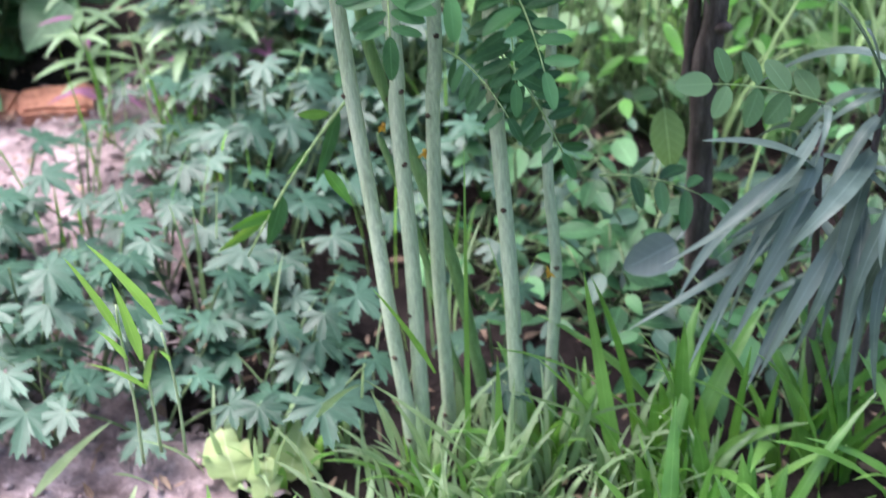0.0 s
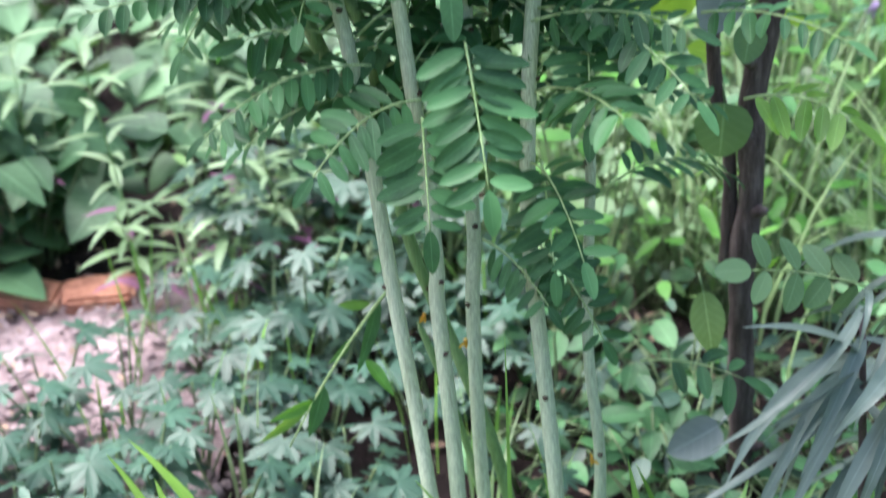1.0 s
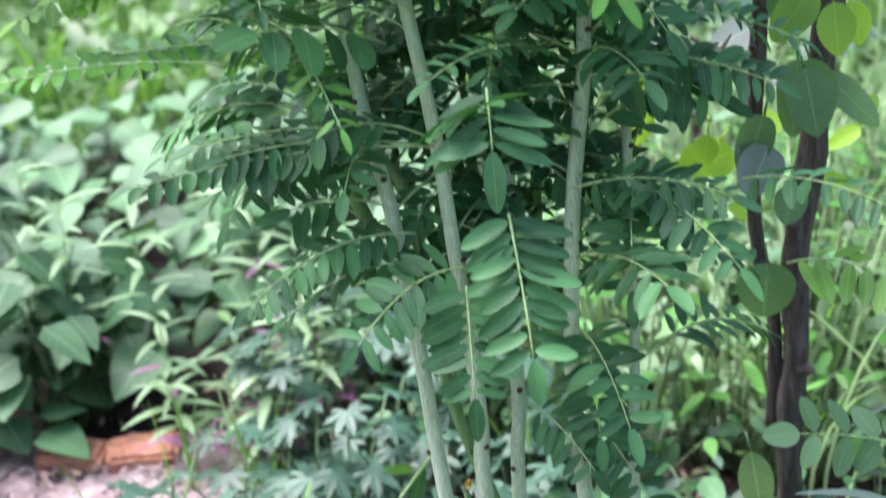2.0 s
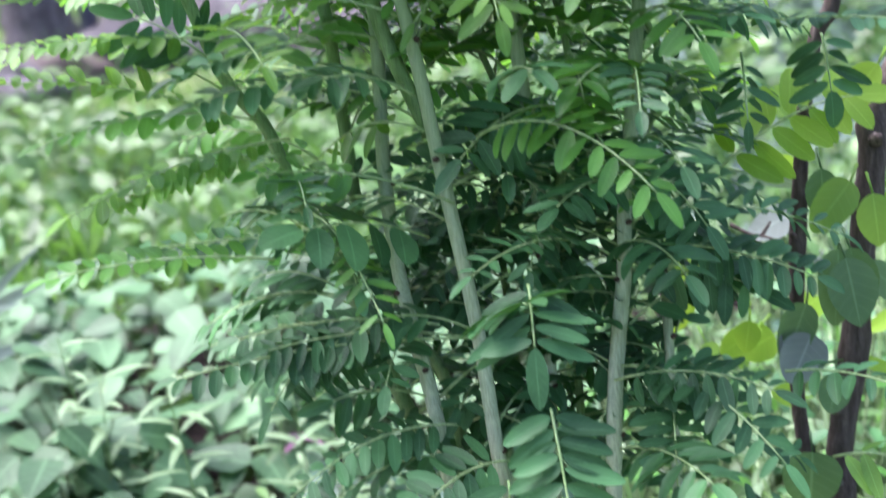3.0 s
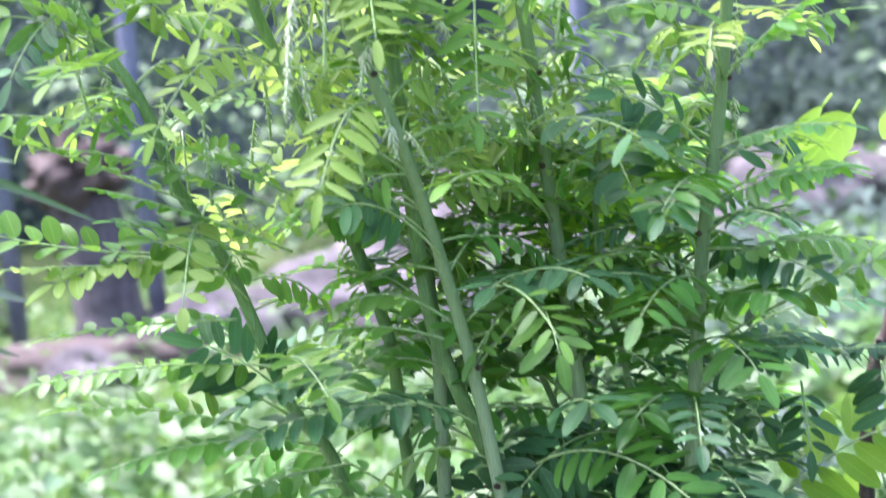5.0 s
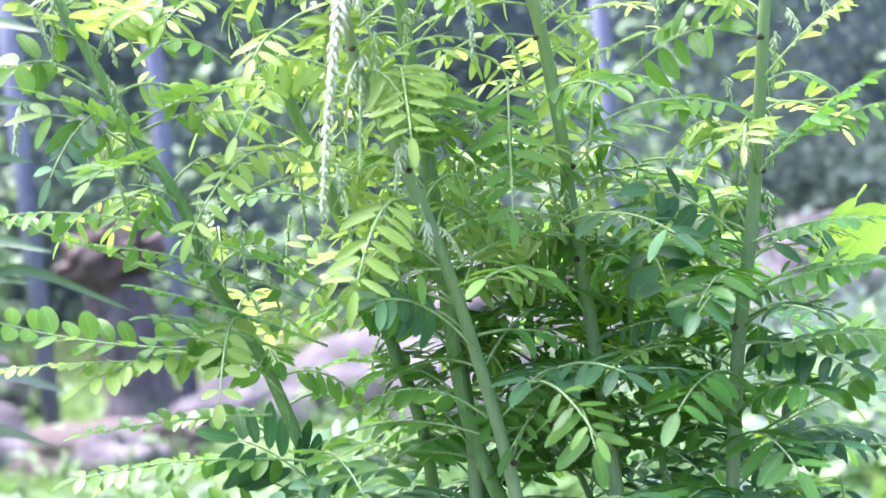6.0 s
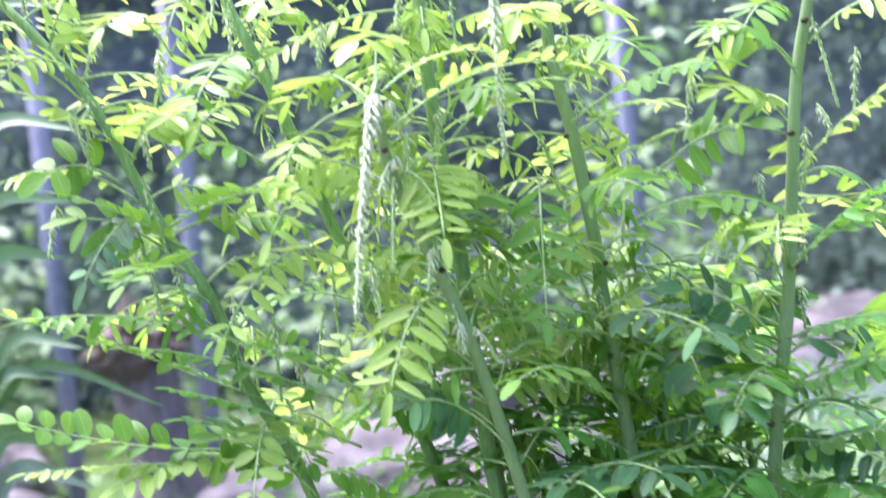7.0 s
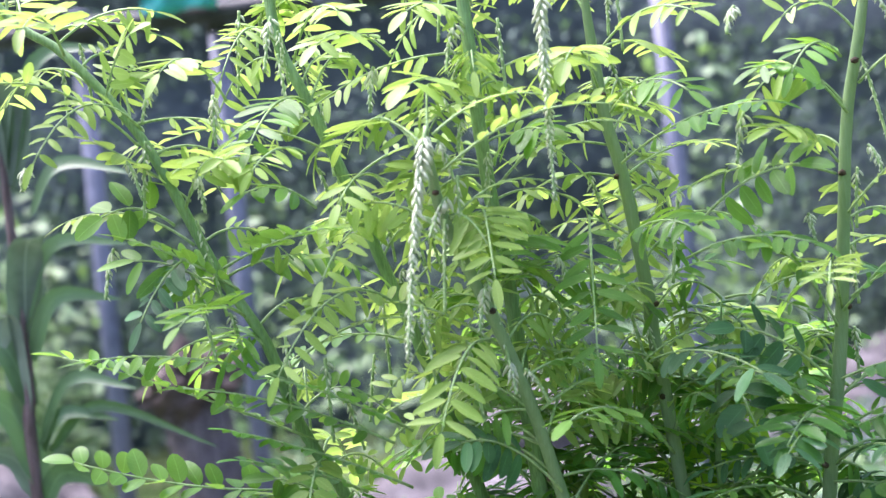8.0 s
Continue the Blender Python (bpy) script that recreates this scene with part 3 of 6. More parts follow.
for i, (x, y, r) in enumerate(((-2.25, 5.6, 0.045), (-1.59, 5.65, 0.045), (0.52, 5.7, 0.042), (-3.4, 5.6, 0.045), (2.3, 5.8, 0.042))):
    po = thing("fence_pole", "slim bluish grey metal pole standing in the grass", "pole", "poles along the far side", at=(x, y, 0))
    mb = Mb()
    mb.tube([(0, 0, -0.1), (0, 0, 1.2), (0, 0, 2.66)], [r] * 3, 16)
    part("shaft", mb, POLE, po)
    cp = Mb()
    cp.tube([(0, 0, 2.66), (0, 0, 2.69), (0, 0, 2.70)], [r * 1.25, r * 1.25, r * 0.6], 16)
    part("cap", cp, POLE, po)
    cl = Mb()
    cl.tube([(0, 0, 2.52), (0, 0, 2.60)], [r * 1.3] * 2, 16)
    part("clamp", cl, RAIL, po, "dark clamp ring")
ra = thing("top_rail", "dark horizontal rail joining the poles", "rail", at=(0, 5.55, 2.6))
mb = Mb()
mb.tube([(-6, 0, 0), (0, 0, 0.0), (6, 0, 0)], [0.05] * 3, 10)
part("bar", mb, RAIL, ra)
for x in (-3.9, -1.0, 1.3, 3.9):
    mb = Mb()
    mb.tube([(x - 0.09, 0, 0), (x, 0, 0), (x + 0.09, 0, 0)], [0.058] * 3, 12)
    part("sleeve", mb, POLE, ra, "grey sleeve joining the rail lengths")
for x, w in ((-1.72, 0.36), (1.42, 0.34)):
    sh = thing("shade_sheet", "crumpled teal plastic sheet over the rail", "plastic sheet", at=(x, 5.52, 2.62))
    mb = Mb()
    nn = 12
    for j in range(6):
        for i in range(nn + 1):
            s = (i / nn - 0.5) * w
            mb.v.append(Vector((s, -0.07 - 0.03 * math.sin(s * 30 + j), 0.16 - j * 0.035 + 0.03 * noise.noise((s * 6 + x, j * 0.5, 0)))))
    mb.f = [(j * (nn + 1) + i, j * (nn + 1) + i + 1, (j + 1) * (nn + 1) + i + 1, (j + 1) * (nn + 1) + i) for j in range(5) for i in range(nn)]
    ob = part("sheet", mb, TEAL, sh)
    md = ob.modifiers.new("thick", "SOLIDIFY")
    md.thickness = 0.01

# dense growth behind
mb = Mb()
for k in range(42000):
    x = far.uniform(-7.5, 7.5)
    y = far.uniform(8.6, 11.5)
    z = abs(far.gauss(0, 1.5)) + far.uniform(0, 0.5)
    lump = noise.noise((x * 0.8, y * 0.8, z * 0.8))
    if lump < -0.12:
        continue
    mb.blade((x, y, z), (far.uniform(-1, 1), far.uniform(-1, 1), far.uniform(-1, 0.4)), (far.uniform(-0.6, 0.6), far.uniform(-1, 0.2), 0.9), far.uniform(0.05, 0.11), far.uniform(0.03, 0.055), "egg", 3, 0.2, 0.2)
tagged(part("hedge", mb, HEDGE), "dense hedge growth with haze put into its grey-blue leaf colour", "hedge", kind="stuff")
# ring added all round to cut low sky light, lower on the near side
wl = Mb()
for j in range(17):
    for i in range(96):
        a = 2 * math.pi * i / 96
        r = 12.5 + 0.9 * noise.noise((math.cos(a) * 4, math.sin(a) * 4, j * 0.4)) + (2.5 if math.sin(a) < 0 else 0)
        top = 0.46 + 0.10 * noise.noise((math.cos(a) * 3, math.sin(a) * 3, 8.0))
        low = 1.0 - 0.45 * min(max(0.35 - math.sin(a), 0.0), 1.0)
        wl.v.append(Vector((math.cos(a) * r * 1.25, math.sin(a) * r, -0.3 + j * top * low)))
wl.f = [(j * 96 + i, j * 96 + (i + 1) % 96, (j + 1) * 96 + (i + 1) % 96, (j + 1) * 96 + i) for j in range(16) for i in range(96)]
tagged(part("backdrop", wl, BANK), "dark bank ring, its unseen sides and rear added to block low sky light", "bank", kind="structure")

# rank growth between the bed and the rocks
def undergrowth(name, label, n, xs, ys, low, high, size, mat, seed, clump=0.9, thin=-0.1, shape="egg", narrow=0.5):
    rng = random.Random(seed)
    mb = Mb()
    for k in range(n):
        y = rng.uniform(*ys)
        x = rng.uniform(*xs) + rng.gauss(0, 0.12)
        y += rng.gauss(0, 0.06)
        lump = noise.noise((x * clump, y * clump, seed))
        if lump < thin:
            continue
        z = ground_z(x, y) + rng.uniform(low, low + (high - low) * (0.45 + lump)) * rng.uniform(0.3, 1)
        L = size * rng.uniform(0.6, 1.3)
        mb.blade((x, y, z), (rng.uniform(-1, 1), rng.uniform(-1, 0.5), rng.uniform(-0.6, 0.6)), (rng.uniform(-0.6, 0.6), rng.uniform(-0.8, 0.2), 1), L, L * narrow * rng.uniform(0.8, 1.2), shape, 4, 0.2, rng.uniform(0, 0.3))
    return tagged(part(name, mb, mat), label, "undergrowth", kind="stuff")


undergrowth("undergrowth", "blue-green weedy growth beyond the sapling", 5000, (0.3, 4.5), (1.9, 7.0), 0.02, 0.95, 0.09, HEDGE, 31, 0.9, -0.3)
undergrowth("undergrowth", "fresh pale green weeds beyond the sapling", 6000, (0.2, 3.5), (1.7, 5.0), 0.02, 0.75, 0.08, WEED, 41, 1.1, -0.1)
undergrowth("undergrowth", "fresh light green weeds beyond the broad-leaved bed", 5600, (-3.2, 0.8), (2.2, 4.2), 0.02, 0.40, 0.085, WEED, 32, 1.2, -0.3)
undergrowth("undergrowth", "low weeds growing between the boulders", 2600, (-4.0, 1.5), (4.4, 8.0), 0.02, 0.35, 0.10, WEED, 33, 1.0, 0.0, "lance", 0.3)

# pale LANCE leaves stand in for glow and bright patches before the hedge
undergrowth("undergrowth", "pale bushes standing in for sky glow at the hedge beyond the poles", 3600, (-4.6, -0.9), (7.2, 8.4), 0.2, 3.4, 0.12, LANCE, 46, 0.6, 0.0)
undergrowth("undergrowth", "bushes against the hedge with sunlight put in as pale leaf colour", 5500, (-6, 6), (8.0, 9.0), 0.2, 3.2, 0.12, LANCE, 36, 0.7, 0.10)

undergrowth("undergrowth", "mixed green weeds under the tall grass", 5200, (0.10, 1.9), (0.62, 2.1), 0.02, 0.34, 0.05, WEED, 37, 1.4, -0.4)
undergrowth("undergrowth", "low weeds spreading beside the bed", 3600, (0.60, 2.2), (-0.9, 0.9), 0.02, 0.22, 0.05, WEED, 38, 1.4, -0.2)
undergrowth("undergrowth", "broad-leaved weeds running on beside the bed", 3000, (-3.4, -1.25), (0.7, 2.6), 0.02, 0.35, 0.08, BROAD, 39, 1.1, -0.2, "heart", 0.85)

# turf blades of the meadow
mb = Mb()
for k in range(9000):
    y = 1.9 + far.random() ** 1.4 * 6.5
    x = far.uniform(-0.55, 0.55) * (y + 1.6)
    h = far.uniform(0.06, 0.22)
    p = Vector((x, y, ground_z(x, y) - 0.01))
    e = p + Vector((far.gauss(0, 0.06), far.gauss(0, 0.05), h))
    mb.ribbon([p, p.lerp(e, 0.5) + Vector((0, 0, h * 0.12)), e], far.uniform(0.006, 0.014), Vector((far.uniform(-1, 1), far.uniform(-1, 1), 0)), 0.2, 0.6)
tagged(part("meadow_grass", mb, GRASS_FAR), "short light green meadow grass", "grass", kind="stuff")


# ---- bed plants ----
def broad(owner, base, tip, width, mat, shape="toothed", name="leaf"):
    base, tip = Vector(base), Vector(tip)
    d = tip - base
    L = d.length
    mb = Mb()
    nm = Vector((rnd.uniform(-0.3, 0.3), -0.75, 0.55))
    mb.tube([base - d.normalized() * 0.015 + Vector((0, 0.01, 0)), base], [0.0013, 0.001], 4)
    mb.blade(base, d, nm, L, width, shape, 20, rnd.uniform(0.1, 0.3), rnd.uniform(-0.05, 0.18))
    return part(name, mb, mat, owner)


def heart_plant(at, h, leaves, mat, size, seed, name, label, group, shape="heart", lean=(0.7, 0.95)):
    rng = random.Random(seed)
    ob = thing(name, label, "plant", group, at=at)
    for k in range(leaves):
        a, r = rng.uniform(0, 6.28), rng.uniform(0.02, 0.13)
        p = Vector((math.cos(a) * r, math.sin(a) * r, h * rng.uniform(0.35, 1.0)))
        mb = Mb()
        mb.tube(bow((p.x * 0.1, p.y * 0.1, 0), p, 0.01, 4), [0.0015] * 5, 4)
        lf = mb.second()
        b = rng.uniform(0, 6.28)
        L = size * rng.uniform(0.7, 1.2)
        lf.blade(p, (math.cos(b), math.sin(b) - 0.5, rng.uniform(-0.6, 0.1)), (rng.uniform(-0.35, 0.35), rng.uniform(-0.55, 0.1), 1), L, L * rng.uniform(*lean), shape, 7, 0.18, rng.uniform(0.0, 0.25))
        part("leaf", lf, (STALK, mat), ob)
    return ob


LOBE = ((-1.0, 0.42), (-0.74, 0.70), (-0.62, 0.60), (-0.46, 0.88), (-0.30, 0.80), (0.0, 1.0), (0.30, 0.80), (0.46, 0.88), (0.62, 0.60), (0.74, 0.70))


def cut_leaf(mb, c, way, face, size, rng):
    """A palmately cut leaf: one blade with seven toothed lobes round its stalk."""
    way = Vector(way).normalized()
    side = way.cross(Vector(face)).normalized()
    up = side.cross(way)
    k0, curl = len(mb.v), rng.uniform(0.05, 0.3)
    mb.v.append(Vector(c))
    mb.lc[k0] = (0.0, 0.0)
    rim = []
    for a in (-2.1, -1.4, -0.7, 0.0, 0.7, 1.4, 2.1):
        grow, tilt = (1.0 - 0.14 * abs(a)) * rng.uniform(0.85, 1.12), rng.uniform(-0.08, 0.06)
        turn = a + rng.uniform(-0.08, 0.08)
        rim += [(turn + 0.35 * u, q * grow * rng.uniform(0.93, 1.05), u, tilt) for u, q in LOBE]
    rim.append((2.1 + 0.35, 0.4, 1.0, 0.0))
    for ang, q, u, tilt in rim:
        d = way * math.cos(ang) + side * math.sin(ang)
        for w in (0.5, 1.0):
            mb.lc[len(mb.v)] = (u, q * w)
            mb.v.append(Vector(c) + d * (size * q * w) + up * (size * (0.04 * abs(u) * q * w - curl * (q * w) ** 2 + tilt * q * w)))
    for i in range(len(rim) - 1):
        a, b = k0 + 1 + 2 * i, k0 + 3 + 2 * i
        mb.f += [(k0, a, b), (a, a + 1, b + 1, b)]


def cut_plant(at, h, leaves, seed, size):
    rng = random.Random(seed)
    ob = thing("cut_leaf_plant", "low grey-green plant with deeply cut toothed leaves", "plant", "cut-leaf plants in the bed", at=at)
    for k in range(leaves):
        a = k * 2.4 + rng.uniform(-0.4, 0.4)
        r = rng.uniform(0.02, 0.09)
        p = Vector((math.cos(a) * r, math.sin(a) * r, h * rng.uniform(0.5, 1.1)))
        st = Mb()
        st.tube(bow((0, 0, 0), p, 0.012, 5), [0.0015] * 6, 4)
        lf = st.second()
        cut_leaf(lf, p, (math.cos(a), math.sin(a) - 0.35, -0.25), (0.3 * math.cos(a) + rng.uniform(-0.3, 0.3), 0.3 * math.sin(a) - 0.05 + rng.uniform(-0.3, 0.3), 1), size * rng.uniform(0.7, 1.1), rng)
        part("leaf", lf, (STALK, CUT), ob)
    return ob


bed = random.Random(21)
spots = []
while len(spots) < 58:
    x, y = bed.uniform(-0.66, 0.10), bed.uniform(0.02, 0.72)
    if x < -0.34 and y > 0.43 or x < -0.24 and y < 0.04 or x > -0.14 and y < 0.32 and bed.random() < 0.95:
        continue
    if all((x - a) ** 2 + (y - b) ** 2 > 0.0036 for a, b in spots):
        spots.append((x, y))
for i, (x, y) in enumerate(spots):
    cut_plant((x, y, ground_z(x, y)), bed.uniform(0.06, 0.17), bed.randint(6, 9), 100 + i, bed.uniform(0.036, 0.054))

# leafy cover behind the path
spots = []
while len(spots) < 92:
    x, y = bed.uniform(-1.35, 0.12), bed.uniform(0.80, 1.8)
    if x > -0.52 and y < 0.95:
        continue
    if all((x - a) ** 2 + (y - b) ** 2 > 0.0075 for a, b in spots):
        spots.append((x, y))
for i, (x, y) in enumerate(spots):
    heart_plant((x, y, ground_z(x, y)), bed.uniform(0.13, 0.34), bed.randint(10, 13), BROAD, bed.uniform(0.066, 0.098), 300 + i, "heart_leaf_plant", "leafy plant with broad heart-shaped green leaves", "broad-leaved cover behind the path", "heart", (0.5, 0.8))
for i in range(16):
    x, y = bed.uniform(-0.30, 0.04), bed.uniform(0.48, 0.80)
    cut_plant((x, y, ground_z(x, y)), bed.uniform(0.12, 0.24), bed.randint(5, 7), 1400 + i, bed.uniform(0.04, 0.058))
for i, (x, y, h) in enumerate(((-0.64, 0.80, 0.20), (-0.74, 0.78, 0.16), (-0.60, 0.84, 0.22), (-0.68, 0.88, 0.26), (-0.56, 0.92, 0.2))):
    heart_plant((x, y, ground_z(x, y)), h, 9, BROAD, 0.09, 1450 + i, "heart_leaf_plant", "leafy plant with broad heart-shaped green leaves", "broad-leaved cover behind the path")
for i in range(20):
    x, y = bed.uniform(-0.30, 0.06), bed.uniform(0.62, 0.98)
    heart_plant((x, y, ground_z(x, y)), bed.uniform(0.10, 0.24), bed.randint(9, 13), (WEED, LEAF, LANCE)[i % 3], bed.uniform(0.028, 0.05), 1500 + i, "weed", "small fresh green weed with pointed leaves", "weeds at the back of the bed", ("egg", "lance")[i % 2], (0.3, 0.5))
# low weeds behind the shrub and by the sapling; dark colours nearer in paint shade
for i in range(62):
    x, y = bed.uniform(0.0, 0.75), bed.uniform(0.24, 1.5)
    heart_plant((x, y, ground_z(x, y)), bed.uniform(0.06, 0.22) * (2.2 if y > 0.6 else 1.0), bed.randint(8, 12), (WEED, LEAF, CUT, LEAF_FRESH, LEAF, WEED)[i % 6] if y > 0.55 else (LEAF, CUT, LEAF)[i % 3], bed.uniform(0.026, 0.048), 500 + i, "weed", "low green weed with egg-shaped leaves", "weeds behind the shrub", "egg", (0.38, 0.62))


# shade behind the stems put in as dark leaf colours
for i in range(22):
    x, y = bed.uniform(0.04, 0.40), bed.uniform(0.22, 0.40)
    heart_plant((x, y, ground_z(x, y)), bed.uniform(0.04, 0.09), bed.randint(5, 8), (LEAF, CUT, LEAF)[i % 3], bed.uniform(0.03, 0.05), 1600 + i, "weed", "low weed in dark leaf colours that stand in for shade", "weeds behind the shrub", "egg", (0.38, 0.62))


for i in range(24):
    x, y = bed.uniform(0.08, 0.46), bed.uniform(0.42, 1.05)
    heart_plant((x, y, ground_z(x, y)), bed.uniform(0.14, 0.40), bed.randint(14, 20), (WEED, LEAF_FRESH, LANCE)[i % 3], bed.uniform(0.034, 0.058), 2700 + i, "weed", "leafy upright green weed among the grass", "weeds behind the shrub", ("egg", "lance")[i % 2], (0.28, 0.5))


# more dark-coloured weeds for the shade right of the stems
for i in range(20):
    x, y = bed.uniform(0.14, 0.50), bed.uniform(0.03, 0.26)
    heart_plant((x, y, ground_z(x, y)), bed.uniform(0.05, 0.13), bed.randint(6, 10), (LEAF, CUT, LEAF)[i % 3], bed.uniform(0.032, 0.052), 3100 + i, "weed", "low weed in dark leaf colours that stand in for shade", "weeds behind the shrub", ("egg", "lance")[i % 2], (0.34, 0.55))


def lance_weed(at, h, seed, lean=0.0):
    rng = random.Random(seed)
    ob = thing("lance_weed", "upright weed with narrow pale leaves, purplish below", "plant", "narrow-leaved weeds", at=at)
    st = Mb()
    ln = bow((0, 0, 0), (lean, 0.01, h), 0.0, 10, 0.008)
    st.tube(ln, [0.0021 - 0.00012 * i for i in range(11)], 6)
    part("stem", st, STEM, ob)
    n = 22
    for k in range(n):
        s = 0.22 + 0.78 * k / n
        i = min(int(s * 10), 9)
        p = ln[i].lerp(ln[i + 1], s * 10 - i)
        a = k * 2.4
        lf = Mb()
        L = rng.uniform(0.05, 0.085)
        lf.blade(p, (math.cos(a), math.sin(a), rng.uniform(0.1, 0.7)), (-0.4 * math.cos(a), -0.4 * math.sin(a), 1), L, L * 0.19, "lance", 7, 0.25, rng.uniform(0.2, 0.5))
        part("leaf", lf, PURPLE if s < 0.42 and rng.random() < 0.6 else LANCE, ob)
    return ob


for i, (x, y, h, lean) in enumerate(((-0.43, 0.72, 0.40, -0.03), (-0.30, 0.86, 0.40, -0.02), (-0.20, 0.72, 0.33, 0.0), (-0.10, 0.9, 0.36, 0.02), (-0.36, 1.0, 0.42, 0.0), (-0.60, 0.86, 0.36, 0.02), (-0.22, 0.66, 0.27, -0.02), (-0.05, 0.75, 0.33, 0.0), (-0.28, 0.80, 0.30, 0.03), (-0.62, 0.9, 0.40, -0.02), (-0.42, 0.66, 0.17, -0.02), (-0.36, 0.70, 0.2, 0.02), (-0.30, 0.62, 0.18, 0.0))):
    lance_weed((x, y, ground_z(x, y)), h, 700 + i, lean)

# fired-clay edging stones at the end of the path
for i, (x, y, a) in enumerate(((-0.495, 0.715, 8), (-0.60, 0.735, -12))):
    bm = bmesh.new()
    bmesh.ops.create_cube(bm, size=1.0)
    for v in bm.verts:
        v.co = Vector((v.co.x * 0.10, v.co.y * 0.06, v.co.z * 0.035))
    bmesh.ops.bevel(bm, geom=bm.edges[:], offset=0.006, segments=2, affect="EDGES")
    bmesh.ops.subdivide_edges(bm, edges=bm.edges[:], cuts=2, use_grid_fill=True)
    for v in bm.verts:
        v.co += Vector((1, 0.6, 0.8)) * 0.004 * noise.noise(v.co * 40 + Vector((i, 0, 0)))
    me = bpy.data.meshes.new("brick")
    bm.to_mesh(me)
    bm.free()
    br = part("brick", me, CLAY)
    br.matrix_world = pose(x, y, ground_z(x, y) + 0.018, 4, 3, a)
    tagged(br, "chipped orange clay brick half sunk in earth", "brick", "bricks at the path's end")


def tuft(at, n, h, w, seed, mat, name, label, group, spreading=0.5, foot=0.03):
    rng = random.Random(seed)
    ob = thing(name, label, "grass", group, at=at)
    for k in range(n):
        a = rng.uniform(0, 6.28)
        r = rng.uniform(0, foot)
        L = h * rng.uniform(0.55, 1.1)
        out = Vector((math.cos(a), math.sin(a), 0))
        b = out * r
        lean = rng.uniform(0.05, spreading)
        pts = [b + out * (lean * L * s ** 1.8) + UPZ * L * (s - 0.30 * lean * s ** 3) for s in (0, 0.2, 0.4, 0.6, 0.75, 0.88, 1.0)]
        mb = Mb()
        mb.ribbon(pts, w * rng.uniform(0.7, 1.2), Vector((-math.sin(a), math.cos(a), rng.uniform(-0.2, 0.2))) * (1 if k % 3 else -1) + out * rng.uniform(-0.6, 0.6), 0.3, 0.55, 0.7)
        part("blade", mb, mat, ob)
    return ob


for i in range(54):
    x, y = bed.uniform(0.05, 0.66), bed.uniform(-0.34, -0.01)
    count, tall = bed.randint(6, 9), bed.uniform(0.12, 0.24) * (0.8 if x < 0.15 else 1)
    if i % 3 or x < 0.2:
        tuft((x, y, ground_z(x, y)), count - 2, tall, 0.0165, 800 + i, GRASS, "grass_tuft", "bright green tuft of broad arching grass blades", "grass in front of the shrub", 0.9)
for i in range(50):
    x, y = bed.uniform(-0.26, 0.22), bed.uniform(-0.34, 0.03)
    tuft((x, y, ground_z(x, y)), bed.randint(5, 8), bed.uniform(0.05, 0.13), 0.007, 1840 + i, GRASS_PALE if i % 2 else GRASS, "grass_tuft", "small pale green tuft of fine grass at the stems", "fine grass round the stems", 0.8)
for i in range(36):
    x, y = bed.uniform(-1.5, 0.1), bed.uniform(1.6, 2.5)
    tuft((x, y, ground_z(x, y)), bed.randint(9, 13), bed.uniform(0.16, 0.32), 0.012, 2500 + i, GRASS_FAR, "grass_tuft", "lush green grass clump behind the broad-leaved plants", "grass behind the broad leaves", 0.6)
for i in range(26):
    x, y = bed.uniform(-0.12, 0.16), bed.uniform(-0.13, -0.03)
    tuft((x, y, ground_z(x, y)), bed.randint(2, 4), bed.uniform(0.08, 0.17), 0.0085, 2900 + i, GRASS_PALE, "grass_tuft", "pale bluish green grass blades before the stems", "pale grass at the stems", 0.7)
for i in range(44):
    x, y = bed.uniform(-0.06, 0.24), bed.uniform(-0.16, 0.0)
    tuft((x, y, ground_z(x, y)), bed.randint(6, 9), bed.uniform(0.04, 0.10), 0.008, 2300 + i, GRASS_PALE if i % 3 else GRASS, "grass_tuft", "short green grass tuft at the foot of the stems", "grass at the stems' foot", 0.7)
for i in range(42):
    x, y = bed.uniform(-0.45, 0.08), bed.uniform(0.05, 0.6)
    tuft((x, y, ground_z(x, y)), bed.randint(2, 4), bed.uniform(0.10, 0.24), 0.0042, 2100 + i, GRASS_PALE if i % 2 else GRASS, "grass_tuft", "thin grass wisp among the cut-leaf plants", "wisps in the bed", 0.4)
for i in range(12):
    x, y = bed.uniform(-0.62, -0.32), bed.uniform(-0.30, 0.0)
    tuft((x, y, ground_z(x, y)), bed.randint(4, 6), bed.uniform(0.06, 0.13), 0.010, 1870 + i, GRASS_PALE, "grass_tuft", "sparse pale grass tuft on the path edge", "grass on the path", 0.9)
for i in range(46):
    x, y = bed.uniform(0.36, 1.0), bed.uniform(0.42, 1.5)
    tuft((x, y, ground_z(x, y)), bed.randint(8, 12), bed.uniform(0.26, 0.56), 0.0065, 1900 + i, GRASS_PALE if i % 6 else GRASS, "tall_grass", "tall clump of long light green grass leaves", "tall grass behind the sapling", 0.8, 0.12)


